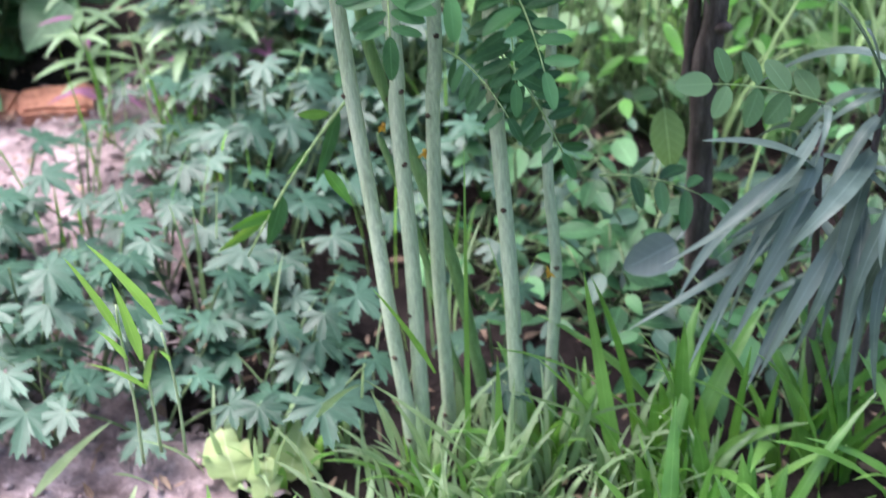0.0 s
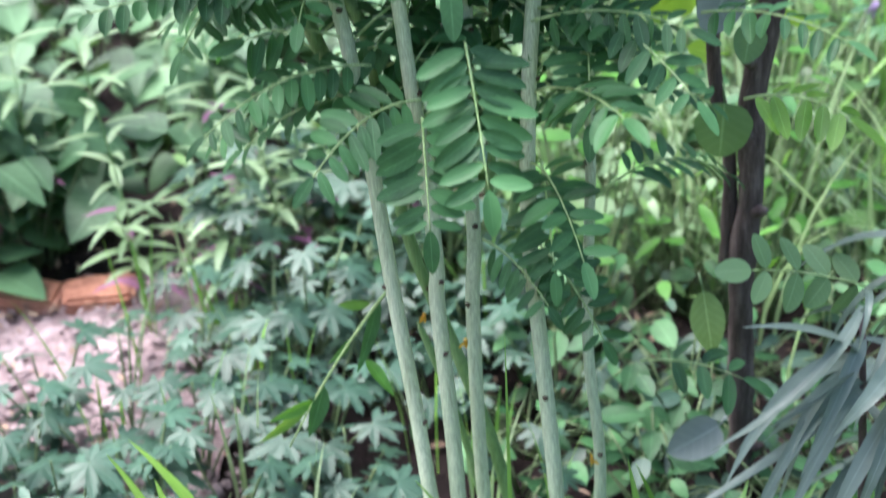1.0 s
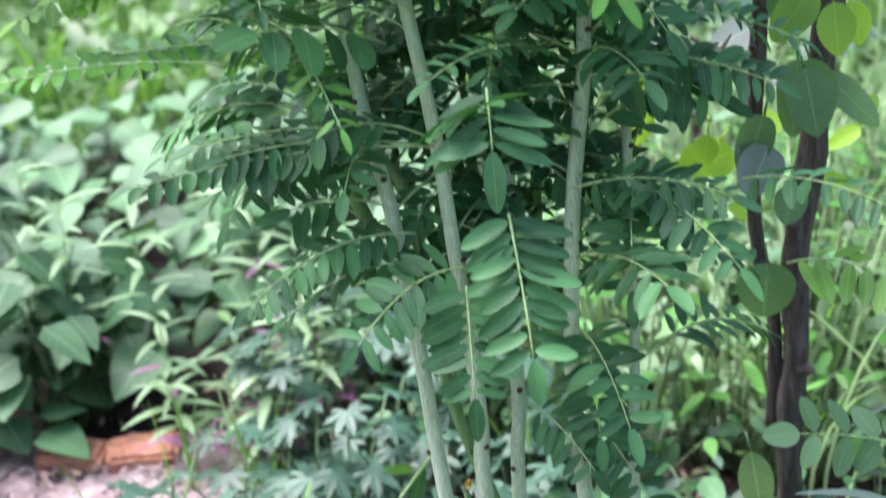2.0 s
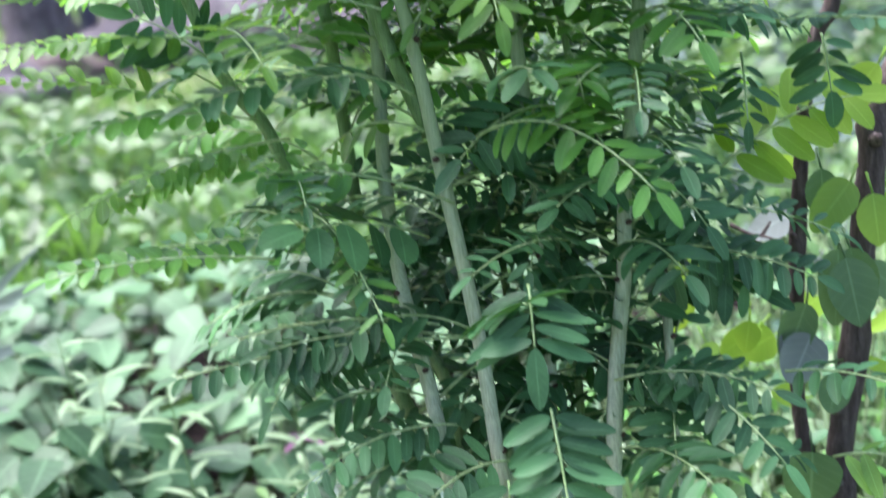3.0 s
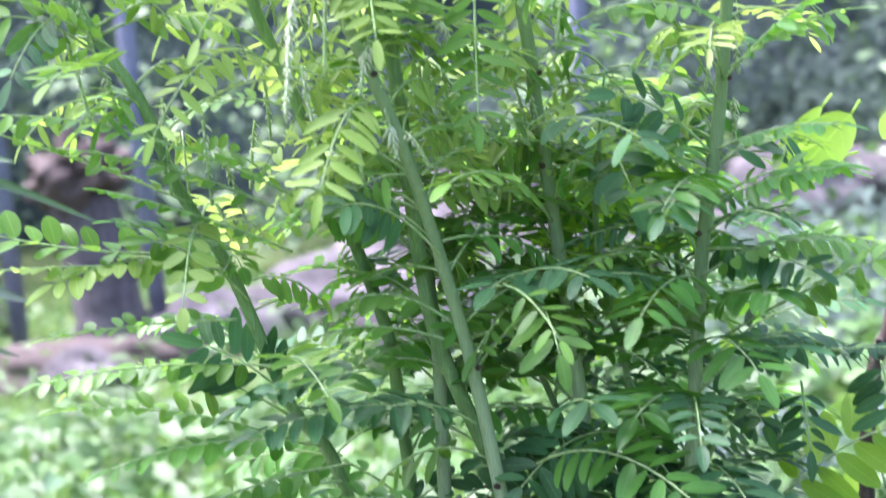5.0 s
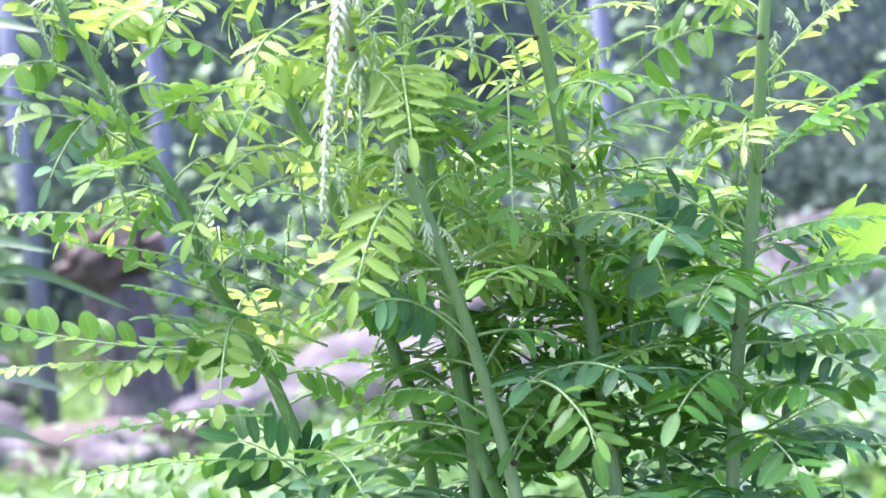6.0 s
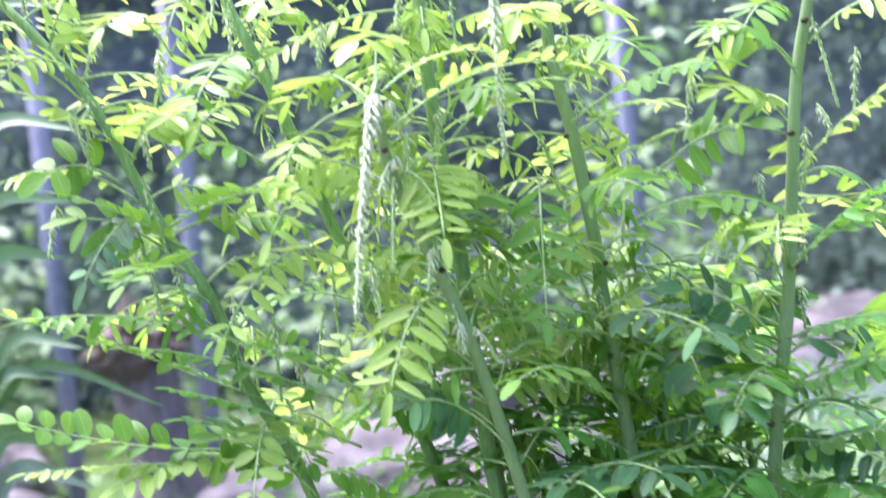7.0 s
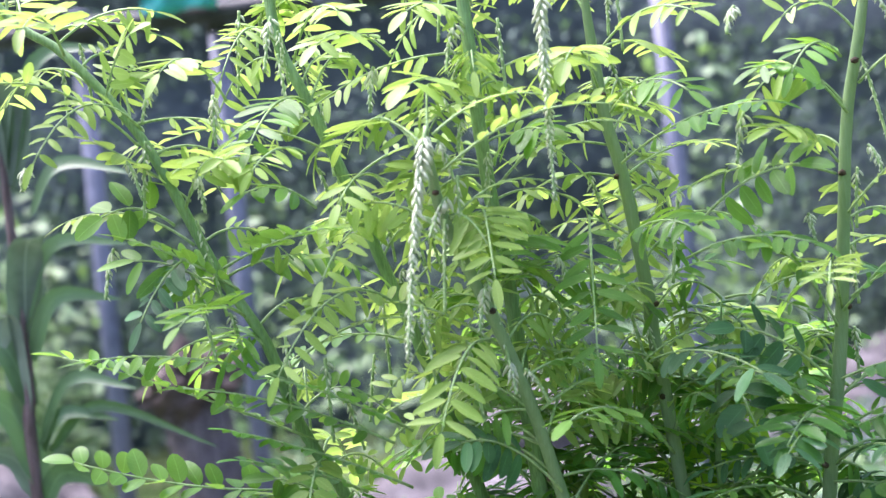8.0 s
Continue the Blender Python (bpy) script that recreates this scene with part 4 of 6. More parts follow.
# ---- the shrub ----
shrub = thing("shrub", "tall leguminous shrub with pale green stems and feathery leaves", "shrub")
s_left = stem(shrub, [(-0.050, -0.010, 0.017), (-0.055, -0.010, 0.081), (-0.065, 0.000, 0.190), (-0.073, 0.020, 0.295), (-0.083, 0.030, 0.410), (-0.091, 0.040, 0.526), (-0.101, 0.050, 0.631), (-0.111, 0.060, 0.692), (-0.119, 0.080, 0.740), (-0.123, 0.100, 0.815), (-0.118, 0.110, 0.935), (-0.123, 0.120, 1.019), (-0.126, 0.130, 1.070), (-0.131, 0.140, 1.133)], 0.0075, 0.0048, STEM_PALE, 0.11)
s_main = stem(shrub, [(-0.040, 0.000, -0.020), (-0.040, 0.000, 0.115), (-0.041, 0.010, 0.254), (-0.046, 0.020, 0.401), (-0.044, 0.020, 0.438), (-0.048, 0.030, 0.537), (-0.054, 0.030, 0.605), (-0.061, 0.040, 0.701), (-0.078, 0.040, 0.832), (-0.089, 0.040, 0.918), (-0.104, 0.040, 1.001), (-0.107, 0.030, 1.021), (-0.130, 0.020, 1.114), (-0.167, -0.010, 1.222), (-0.172, -0.030, 1.261), (-0.171, -0.045, 1.290)], 0.0080, 0.0036, STEM_PALE, 0.10)
s_mid = stem(shrub, [(-0.009, 0.030, -0.029), (-0.012, 0.030, 0.092), (-0.015, 0.040, 0.228), (-0.013, 0.050, 0.380), (-0.008, 0.060, 0.432), (-0.006, 0.080, 0.534), (0.001, 0.100, 0.705), (0.004, 0.110, 0.738), (0.001, 0.110, 0.771), (-0.009, 0.110, 0.915), (-0.015, 0.110, 1.010), (-0.016, 0.110, 1.025), (-0.024, 0.110, 1.132), (-0.017, 0.100, 1.050), (-0.025, 0.100, 1.157), (-0.034, 0.100, 1.250), (-0.043, 0.100, 1.299), (-0.048, 0.090, 1.375)], 0.0070, 0.0046, STEM_PALE, 0.12)
s_pale = stem(shrub, [(0.060, -0.010, 0.002), (0.054, -0.010, 0.098), (0.050, 0.000, 0.219), (0.042, 0.010, 0.353), (0.036, 0.020, 0.472), (0.042, 0.030, 0.472), (0.046, 0.050, 0.620), (0.061, 0.060, 0.731), (0.064, 0.070, 0.768), (0.070, 0.070, 0.819), (0.090, 0.070, 0.991), (0.088, 0.070, 0.975), (0.111, 0.070, 1.102), (0.110, 0.060, 1.110), (0.123, 0.060, 1.202), (0.134, 0.060, 1.276), (0.135, 0.050, 1.282), (0.154, 0.050, 1.364)], 0.0080, 0.0038, STEM_PALE, 0.13)
s_thin = stem(shrub, [(0.093, 0.020, -0.041), (0.093, 0.020, 0.088), (0.098, 0.030, 0.203), (0.089, 0.040, 0.334), (0.085, 0.050, 0.353), (0.098, 0.070, 0.510), (0.097, 0.080, 0.678), (0.097, 0.090, 0.725), (0.096, 0.090, 0.729)], 0.0066, 0.0036, STEM_PALE, 0.12)
s_cross = stem(shrub, [(0.035, 0.050, -0.022), (0.020, 0.060, 0.084), (0.001, 0.070, 0.196), (-0.027, 0.090, 0.293), (-0.064, 0.100, 0.421), (-0.078, 0.110, 0.544), (-0.094, 0.110, 0.642), (-0.148, 0.120, 0.689), (-0.178, 0.120, 0.762), (-0.181, 0.110, 0.780)], 0.0066, 0.0050, STEM, 0.12)
stem(shrub, [(0.018, 0.060, -0.012), (-0.008, 0.060, 0.103), (-0.029, 0.070, 0.220), (-0.053, 0.080, 0.309), (-0.063, 0.080, 0.344)], 0.0042, 0.0030, STEM, 0.00)
s_far = stem(shrub, [(-0.193, 0.100, 0.794), (-0.211, 0.090, 0.865), (-0.236, 0.080, 0.907), (-0.259, 0.070, 0.986), (-0.274, 0.060, 1.034), (-0.274, 0.050, 1.030), (-0.299, 0.050, 1.088), (-0.316, 0.040, 1.152), (-0.347, 0.040, 1.209), (-0.375, 0.030, 1.279), (-0.399, 0.030, 1.326), (-0.446, 0.030, 1.386), (-0.491, 0.030, 1.426)], 0.0054, 0.0032, STEM, 0.00)
s_far_low = stem(shrub, [(-0.122, 0.110, 0.598), (-0.147, 0.110, 0.673), (-0.172, 0.100, 0.766), (-0.177, 0.100, 0.763), (-0.193, 0.100, 0.794)], 0.0066, 0.0062, STEM, 0.00)
s_back = stem(shrub, [(-0.150, 0.140, 0.767), (-0.155, 0.140, 0.895), (-0.163, 0.140, 0.967), (-0.162, 0.140, 0.952), (-0.208, 0.130, 1.127), (-0.206, 0.130, 1.106), (-0.235, 0.130, 1.209), (-0.256, 0.120, 1.278), (-0.279, 0.120, 1.342), (-0.297, 0.120, 1.389), (-0.295, 0.120, 1.398), (-0.302, 0.120, 1.445)], 0.0055, 0.0042, STEM, 0.00)
s_top = stem(shrub, [(-0.084, 0.090, 0.847), (-0.118, 0.090, 0.953), (-0.127, 0.080, 1.062), (-0.130, 0.070, 1.163), (-0.137, 0.070, 1.241), (-0.140, 0.060, 1.304), (-0.140, 0.060, 1.342), (-0.142, 0.060, 1.408)], 0.0062, 0.0048, STEM, 0.00)
s_inner = stem(shrub, [(0.011, 0.100, 0.460), (0.025, 0.120, 0.598), (0.014, 0.130, 0.733), (0.034, 0.130, 0.878), (0.031, 0.130, 0.869), (0.017, 0.130, 1.007), (0.033, 0.120, 1.146)], 0.0040, 0.0022, STEM, 0.00)
s_inner_b = stem(shrub, [(0.031, 0.120, 0.410), (0.070, 0.160, 0.598), (0.074, 0.170, 0.734), (0.117, 0.180, 0.860), (0.127, 0.180, 0.848), (0.088, 0.170, 0.957), (0.091, 0.160, 1.071)], 0.0040, 0.0022, STEM, 0.00)
s_inner_c = stem(shrub, [(-0.024, 0.120, 0.453), (-0.026, 0.150, 0.612), (-0.033, 0.160, 0.779), (-0.020, 0.160, 0.847), (-0.061, 0.160, 0.982), (-0.054, 0.150, 1.113)], 0.0040, 0.0022, STEM, 0.00)


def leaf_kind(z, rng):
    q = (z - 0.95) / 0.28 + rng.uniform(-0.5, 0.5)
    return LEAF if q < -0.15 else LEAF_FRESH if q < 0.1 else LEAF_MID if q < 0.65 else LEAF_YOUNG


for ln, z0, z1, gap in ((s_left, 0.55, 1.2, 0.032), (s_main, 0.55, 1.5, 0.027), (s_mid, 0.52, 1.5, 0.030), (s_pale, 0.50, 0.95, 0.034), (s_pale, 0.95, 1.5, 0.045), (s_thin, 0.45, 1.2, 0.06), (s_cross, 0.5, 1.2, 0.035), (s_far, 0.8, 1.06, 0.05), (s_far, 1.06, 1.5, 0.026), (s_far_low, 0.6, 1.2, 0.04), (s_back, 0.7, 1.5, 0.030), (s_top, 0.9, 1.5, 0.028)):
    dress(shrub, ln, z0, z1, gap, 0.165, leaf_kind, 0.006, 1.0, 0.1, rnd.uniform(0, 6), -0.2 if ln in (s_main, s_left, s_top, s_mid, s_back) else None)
# inner leaves; paler mixes higher up paint in the light from behind
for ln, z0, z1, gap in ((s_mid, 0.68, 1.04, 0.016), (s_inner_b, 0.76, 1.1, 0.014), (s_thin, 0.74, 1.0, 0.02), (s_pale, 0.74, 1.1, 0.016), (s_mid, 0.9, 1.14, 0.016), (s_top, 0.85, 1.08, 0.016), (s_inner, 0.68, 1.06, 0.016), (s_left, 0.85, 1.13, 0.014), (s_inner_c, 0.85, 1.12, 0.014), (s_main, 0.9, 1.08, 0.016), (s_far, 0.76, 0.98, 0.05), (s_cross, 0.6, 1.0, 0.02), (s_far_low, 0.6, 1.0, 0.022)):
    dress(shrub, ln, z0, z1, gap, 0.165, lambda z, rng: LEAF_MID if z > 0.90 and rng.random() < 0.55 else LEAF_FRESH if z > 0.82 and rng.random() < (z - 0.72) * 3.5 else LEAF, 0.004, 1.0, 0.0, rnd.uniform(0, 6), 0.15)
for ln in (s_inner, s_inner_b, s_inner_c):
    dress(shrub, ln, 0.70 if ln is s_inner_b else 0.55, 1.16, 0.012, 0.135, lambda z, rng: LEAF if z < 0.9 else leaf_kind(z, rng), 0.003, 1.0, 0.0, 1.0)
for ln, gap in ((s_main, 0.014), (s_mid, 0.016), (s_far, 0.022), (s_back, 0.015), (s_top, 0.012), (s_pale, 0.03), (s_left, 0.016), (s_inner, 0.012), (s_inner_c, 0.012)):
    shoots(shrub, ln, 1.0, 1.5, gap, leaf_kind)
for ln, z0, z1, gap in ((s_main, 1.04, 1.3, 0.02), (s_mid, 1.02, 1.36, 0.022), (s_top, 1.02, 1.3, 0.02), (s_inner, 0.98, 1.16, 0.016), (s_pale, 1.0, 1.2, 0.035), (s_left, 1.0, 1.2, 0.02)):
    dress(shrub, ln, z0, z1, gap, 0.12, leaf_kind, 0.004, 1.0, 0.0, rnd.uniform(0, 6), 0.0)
for ln in (s_far, s_back, s_top, s_mid, s_main, s_pale):
    last = None
    for p in ln:
        if p.z < 1.10 or (last is not None and (p - last).length < 0.02 * rnd.uniform(0.7, 1.5)):
            continue
        last = p.copy()
        a = rnd.uniform(0, 6.28)
        top = p + Vector((math.cos(a), math.sin(a), 0.2)) * rnd.uniform(0.008, 0.05)
        spike(shrub, top, top + Vector((rnd.uniform(-0.015, 0.015), rnd.uniform(-0.01, 0.01), -rnd.uniform(0.02, 0.075))), rnd.uniform(0.0022, 0.0034), 20, 0.004)
pinnate(shrub, (-0.050, -0.060, 0.617), (-0.052, -0.100, 0.543), 8, 0.036, 0.90, LEAF, 0.004, split=True, droop=0.1, bare=0.02)
pinnate(shrub, (-0.018, -0.100, 0.690), (-0.012, -0.160, 0.605), 10, 0.036, 0.85, LEAF, 0.006, split=True, droop=0.15, bare=0.02, wide=0.36)
pinnate(shrub, (-0.064, 0.030, 0.696), (-0.029, -0.100, 0.770), 8, 0.038, 0.35, LEAF, 0.006, split=True, bare=0.5, droop=0.2)
pinnate(shrub, (-0.026, -0.080, 0.776), (-0.027, -0.110, 0.741), 5, 0.045, 0.80, LEAF, 0.004, split=True, bare=0.1)
pinnate(shrub, (-0.044, -0.020, 0.612), (-0.136, -0.060, 0.575), 9, 0.030, 0.45, LEAF, 0.018, split=True, bare=0.15)
pinnate(shrub, (-0.084, 0.020, 0.628), (-0.217, -0.020, 0.598), 11, 0.026, 0.2, LEAF, 0.018, split=True, bare=0.1)
pinnate(shrub, (-0.065, 0.020, 0.700), (-0.293, 0.000, 0.697), 12, 0.026, 0.12, LEAF, 0.010, split=True, bare=0.35, wide=0.48, droop=0.7)
pinnate(shrub, (-0.090, 0.030, 0.710), (-0.250, 0.050, 0.706), 9, 0.027, 0.30, LEAF, 0.010, split=True, bare=0.3, wide=0.5, droop=0.6)
pinnate(shrub, (0.043, 0.020, 0.653), (0.152, -0.050, 0.664), 10, 0.028, 0.45, LEAF, 0.012, split=True, bare=0.1, droop=0.6)
pinnate(shrub, (0.045, 0.020, 0.593), (0.090, -0.120, 0.630), 7, 0.036, 0.40, LEAF, 0.012, split=True, bare=0.25)
pinnate(shrub, (0.049, 0.030, 0.526), (0.049, -0.040, 0.458), 8, 0.030, 0.70, LEAF, 0.012, split=True, bare=0.2)
pinnate(shrub, (0.035, 0.020, 0.462), (0.091, -0.030, 0.380), 9, 0.028, 0.70, LEAF, 0.012, bare=0.15)
pinnate(shrub, (-0.002, 0.040, 0.449), (0.046, -0.020, 0.413), 7, 0.026, 0.70, LEAF, 0.010, bare=0.15)
pinnate(shrub, (-0.207, 0.000, 0.786), (-0.364, -0.040, 0.800), 10, 0.030, 0.08, LEAF_FRESH, 0.008, bare=0.1, droop=-0.2)
pinnate(shrub, (-0.096, 0.050, 0.636), (-0.180, 0.030, 0.654), 6, 0.034, 0.90, LEAF, 0.010, bare=0.4, droop=0.5)
pinnate(shrub, (0.096, 0.080, 0.707), (0.185, 0.050, 0.731), 7, 0.036, 0.20, LEAF, 0.010, bare=0.2)
pinnate(shrub, (0.173, 0.000, 0.656), (0.261, -0.080, 0.656), 8, 0.027, 0.2, LEAF, 0.010, bare=0.05)
pinnate(shrub, (0.204, -0.020, 0.589), (0.275, -0.060, 0.585), 6, 0.040, 0.15, LEAF_MID, 0.010, bare=0.05)
pinnate(shrub, (0.329, -0.020, 0.397), (0.209, -0.050, 0.449), 4, 0.034, 0.60, SAPLEAF, 0.006, split=True, bare=0.05, wide=0.62)
pinnate(shrub, (0.142, 0.060, 0.290), (0.229, 0.020, 0.287), 3, 0.040, 0.20, LEAF, 0.008, bare=0.2)
side_shoot = Mb()
side_shoot.tube(bow((-0.083, 0.045, 0.409), (-0.194, 0.055, 0.233), 0.01, 10), [0.0016 - 0.00008 * i for i in range(11)], 6)
part("side_shoot", side_shoot, RACHIS, shrub)
for base, tip, w, mat in (((-0.096, 0.060, 0.387), (-0.120, 0.030, 0.322), 0.013, LEAF), ((-0.128, 0.060, 0.345), (-0.150, 0.090, 0.290), 0.012, LEAF), ((-0.155, 0.060, 0.297), (-0.172, 0.040, 0.250), 0.018, LEAF), ((-0.114, 0.060, 0.322), (-0.090, 0.030, 0.300), 0.012, LEAF_FRESH), ((-0.173, 0.060, 0.273), (-0.223, 0.050, 0.240), 0.010, LEAF_MID), ((-0.104, 0.060, 0.382), (-0.140, 0.090, 0.362), 0.010, LEAF_MID), ((-0.165, 0.060, 0.280), (-0.205, 0.030, 0.282), 0.011, LEAF_FRESH)):
    blade_mb = Mb()
    blade_mb.blade(base, Vector(tip) - Vector(base), (0.4, -0.8, 0.4), (Vector(tip) - Vector(base)).length, w, "lance", 9, 0.35, 0.12)
    part("leaf", blade_mb, mat, shrub)
pinnate(shrub, (-0.049, 0.040, 0.855), (0.064, -0.090, 0.837), 11, 0.032, 0.35, LEAF, 0.028, split=True, bare=0.15)
pinnate(shrub, (-0.092, 0.040, 0.890), (-0.155, 0.000, 0.918), 5, 0.034, 0.20, LEAF, 0.008, bare=0.3)
pinnate(shrub, (-0.100, 0.060, 0.895), (-0.249, -0.000, 0.908), 9, 0.032, 0.15, LEAF, 0.012, split=True, bare=0.3)
pinnate(shrub, (-0.070, 0.030, 0.807), (-0.214, 0.020, 0.846), 7, 0.029, 0.40, LEAF, 0.012, split=True, bare=0.5, droop=0.7)
pinnate(shrub, (-0.092, 0.050, 0.776), (-0.181, -0.040, 0.819), 4, 0.040, 0.40, LEAF, 0.008, split=True, bare=0.15, wide=0.62)
pinnate(shrub, (-0.171, 0.030, 0.790), (-0.352, 0.030, 0.789), 12, 0.030, 0.15, LEAF, 0.006, bare=0.1)
pinnate(shrub, (-0.212, 0.050, 0.881), (-0.361, 0.000, 0.890), 10, 0.030, 0.08, LEAF_FRESH, 0.012, bare=0.1, droop=0.15)
pinnate(shrub, (-0.199, 0.050, 0.852), (-0.312, 0.000, 0.839), 10, 0.030, 0.05, LEAF_MID, 0.008, bare=0.2)
pinnate(shrub, (-0.066, 0.050, 0.688), (-0.221, 0.000, 0.714), 9, 0.027, 0.3, LEAF, 0.010, bare=0.4, droop=0.6)
pinnate(shrub, (-0.036, -0.000, 0.897), (-0.011, -0.060, 0.922), 4, 0.034, 0.30, LEAF, 0.008, bare=0.1)
pinnate(shrub, (0.023, 0.100, 0.857), (-0.063, 0.020, 0.844), 7, 0.036, 0.50, LEAF, 0.015, bare=0.2)
pinnate(shrub, (0.065, 0.070, 0.806), (0.116, 0.000, 0.780), 7, 0.032, 0.60, LEAF, 0.015, bare=0.2)
pinnate(shrub, (0.152, 0.120, 0.789), (0.264, 0.120, 0.840), 7, 0.040, 0.60, BROAD_LIT, 0.012, bare=0.05, wide=0.5)
pinnate(shrub, (0.065, 0.060, 0.729), (0.155, 0.020, 0.720), 6, 0.038, 0.60, LEAF, 0.010, bare=0.15, droop=0.7)
pinnate(shrub, (-0.043, 0.030, 0.971), (-0.031, -0.060, 0.958), 3, 0.030, 0.50, LEAF_MID, 0.018, bare=0.3)
pinnate(shrub, (-0.065, 0.040, 0.993), (-0.004, -0.030, 1.004), 5, 0.030, 0.20, LEAF, 0.010, bare=0.2)
pinnate(shrub, (-0.229, 0.060, 0.911), (-0.293, 0.050, 0.967), 6, 0.036, 0.70, LEAF, 0.008, bare=0.2)
pinnate(shrub, (-0.256, 0.060, 0.996), (-0.318, 0.030, 1.051), 7, 0.036, 0.40, LEAF_MID, 0.010, bare=0.2)
pinnate(shrub, (-0.275, 0.050, 1.029), (-0.386, 0.000, 1.029), 9, 0.034, 0.20, LEAF_YOUNG, 0.010, bare=0.1)
pinnate(shrub, (-0.233, 0.060, 0.942), (-0.410, 0.020, 0.954), 13, 0.030, 0.10, LEAF_MID, 0.008, bare=0.15)
pinnate(shrub, (-0.232, 0.060, 0.884), (-0.393, 0.020, 0.932), 10, 0.032, 0.10, LEAF_MID, 0.010, bare=0.2, droop=-0.3)
pinnate(shrub, (-0.191, 0.060, 0.862), (-0.354, 0.000, 0.833), 12, 0.030, 0.10, LEAF_MID, 0.010, bare=0.15)
pinnate(shrub, (0.149, 0.100, 0.991), (0.231, 0.080, 0.993), 6, 0.034, 0.20, LEAF_MID, 0.010)
pinnate(shrub, (0.083, 0.070, 0.944), (0.130, 0.000, 0.975), 7, 0.030, 0.20, LEAF, 0.012)
pinnate(shrub, (0.076, 0.070, 0.887), (0.145, 0.000, 0.936), 9, 0.030, 0.20, LEAF, 0.012)
pinnate(shrub, (-0.107, 0.030, 1.021), (-0.174, 0.000, 1.067), 6, 0.034, 0.40, LEAF, 0.014, bare=0.35)
pinnate(shrub, (-0.014, 0.100, 0.972), (-0.072, -0.030, 1.003), 7, 0.034, 0.30, LEAF, 0.014, bare=0.2)
pinnate(shrub, (-0.076, 0.000, 0.997), (-0.031, -0.080, 0.971), 3, 0.020, 0.50, LEAF_MID, 0.016, bare=0.5)
pinnate(shrub, (-0.142, 0.020, 1.230), (-0.135, -0.050, 1.180), 9, 0.025, 0.85, LEAF_YOUNG, 0.016, split=True, bare=0.1, wide=0.3)
pinnate(shrub, (-0.064, 0.080, 1.221), (-0.071, 0.000, 1.117), 8, 0.025, 0.90, LEAF_MID, 0.006, split=True, bare=0.1, wide=0.28, droop=0.1)
pinnate(shrub, (-0.216, 0.040, 1.171), (-0.293, -0.040, 1.129), 10, 0.023, 0.45, LEAF_YOUNG, 0.030, split=True, bare=0.1, wide=0.3)
pinnate(shrub, (-0.212, 0.050, 1.226), (-0.257, -0.030, 1.192), 8, 0.023, 0.45, LEAF_YOUNG, 0.020, split=True, bare=0.1, wide=0.3)
pinnate(shrub, (-0.216, 0.050, 1.264), (-0.241, -0.020, 1.245), 6, 0.023, 0.35, LEAF_YOUNG, 0.012, bare=0.1, wide=0.32)
pinnate(shrub, (-0.147, 0.020, 1.136), (-0.182, -0.060, 1.081), 8, 0.027, 0.55, LEAF_YOUNG, 0.020, bare=0.1, wide=0.28)
pinnate(shrub, (-0.291, 0.050, 1.038), (-0.459, 0.000, 1.081), 9, 0.031, 0.30, LEAF_MID, -0.008, bare=0.22, wide=0.7, droop=-0.75)
pinnate(shrub, (-0.265, 0.040, 1.024), (-0.455, 0.000, 1.043), 12, 0.023, 0.05, LEAF_YOUNG, 0.004, bare=0.3)
pinnate(shrub, (-0.227, 0.040, 1.067), (-0.371, 0.000, 1.126), 12, 0.023, 0.10, LEAF_MID, 0.008, bare=0.1)
pinnate(shrub, (-0.277, 0.030, 1.060), (-0.286, -0.040, 1.010), 5, 0.025, 0.60, LEAF_YOUNG, 0.020, bare=0.2)
pinnate(shrub, (-0.298, 0.040, 1.120), (-0.442, 0.000, 1.153), 12, 0.023, 0.10, LEAF_MID, 0.010, bare=0.1)
pinnate(shrub, (-0.338, 0.040, 1.183), (-0.404, 0.020, 1.223), 6, 0.031, 0.50, LEAF_MID, 0.010, bare=0.1, wide=0.3)
pinnate(shrub, (-0.360, 0.030, 1.223), (-0.398, 0.000, 1.177), 6, 0.025, 0.30, LEAF, 0.010)
pinnate(shrub, (-0.267, 0.040, 1.248), (-0.311, 0.000, 1.262), 5, 0.027, 0.30, LEAF_MID, 0.010)
pinnate(shrub, (-0.271, 0.040, 1.290), (-0.301, -0.020, 1.275), 8, 0.022, 0.40, LEAF_YOUNG, 0.010, wide=0.3)
pinnate(shrub, (-0.102, 0.060, 1.220), (-0.150, 0.000, 1.214), 8, 0.028, 0.40, LEAF_YOUNG, 0.012, wide=0.34)
pinnate(shrub, (-0.045, 0.080, 1.193), (0.005, 0.000, 1.202), 6, 0.028, 0.50, LEAF_MID, 0.012)
pinnate(shrub, (0.004, 0.060, 1.180), (0.087, 0.000, 1.182), 8, 0.027, 0.20, LEAF_MID, 0.010)
pinnate(shrub, (0.015, 0.060, 1.204), (0.084, 0.000, 1.238), 5, 0.028, 0.70, LEAF_MID, 0.010, wide=0.42)
pinnate(shrub, (-0.031, 0.080, 1.105), (0.039, -0.030, 1.097), 6, 0.031, 0.30, LEAF, 0.012, bare=0.2, wide=0.36)
pinnate(shrub, (-0.020, 0.080, 1.034), (-0.095, -0.050, 1.080), 7, 0.028, 0.30, LEAF_MID, 0.020, bare=0.15, wide=0.34)
pinnate(shrub, (0.027, 0.070, 1.087), (0.038, 0.020, 1.048), 3, 0.025, 0.70, LEAF, 0.006, wide=0.55)
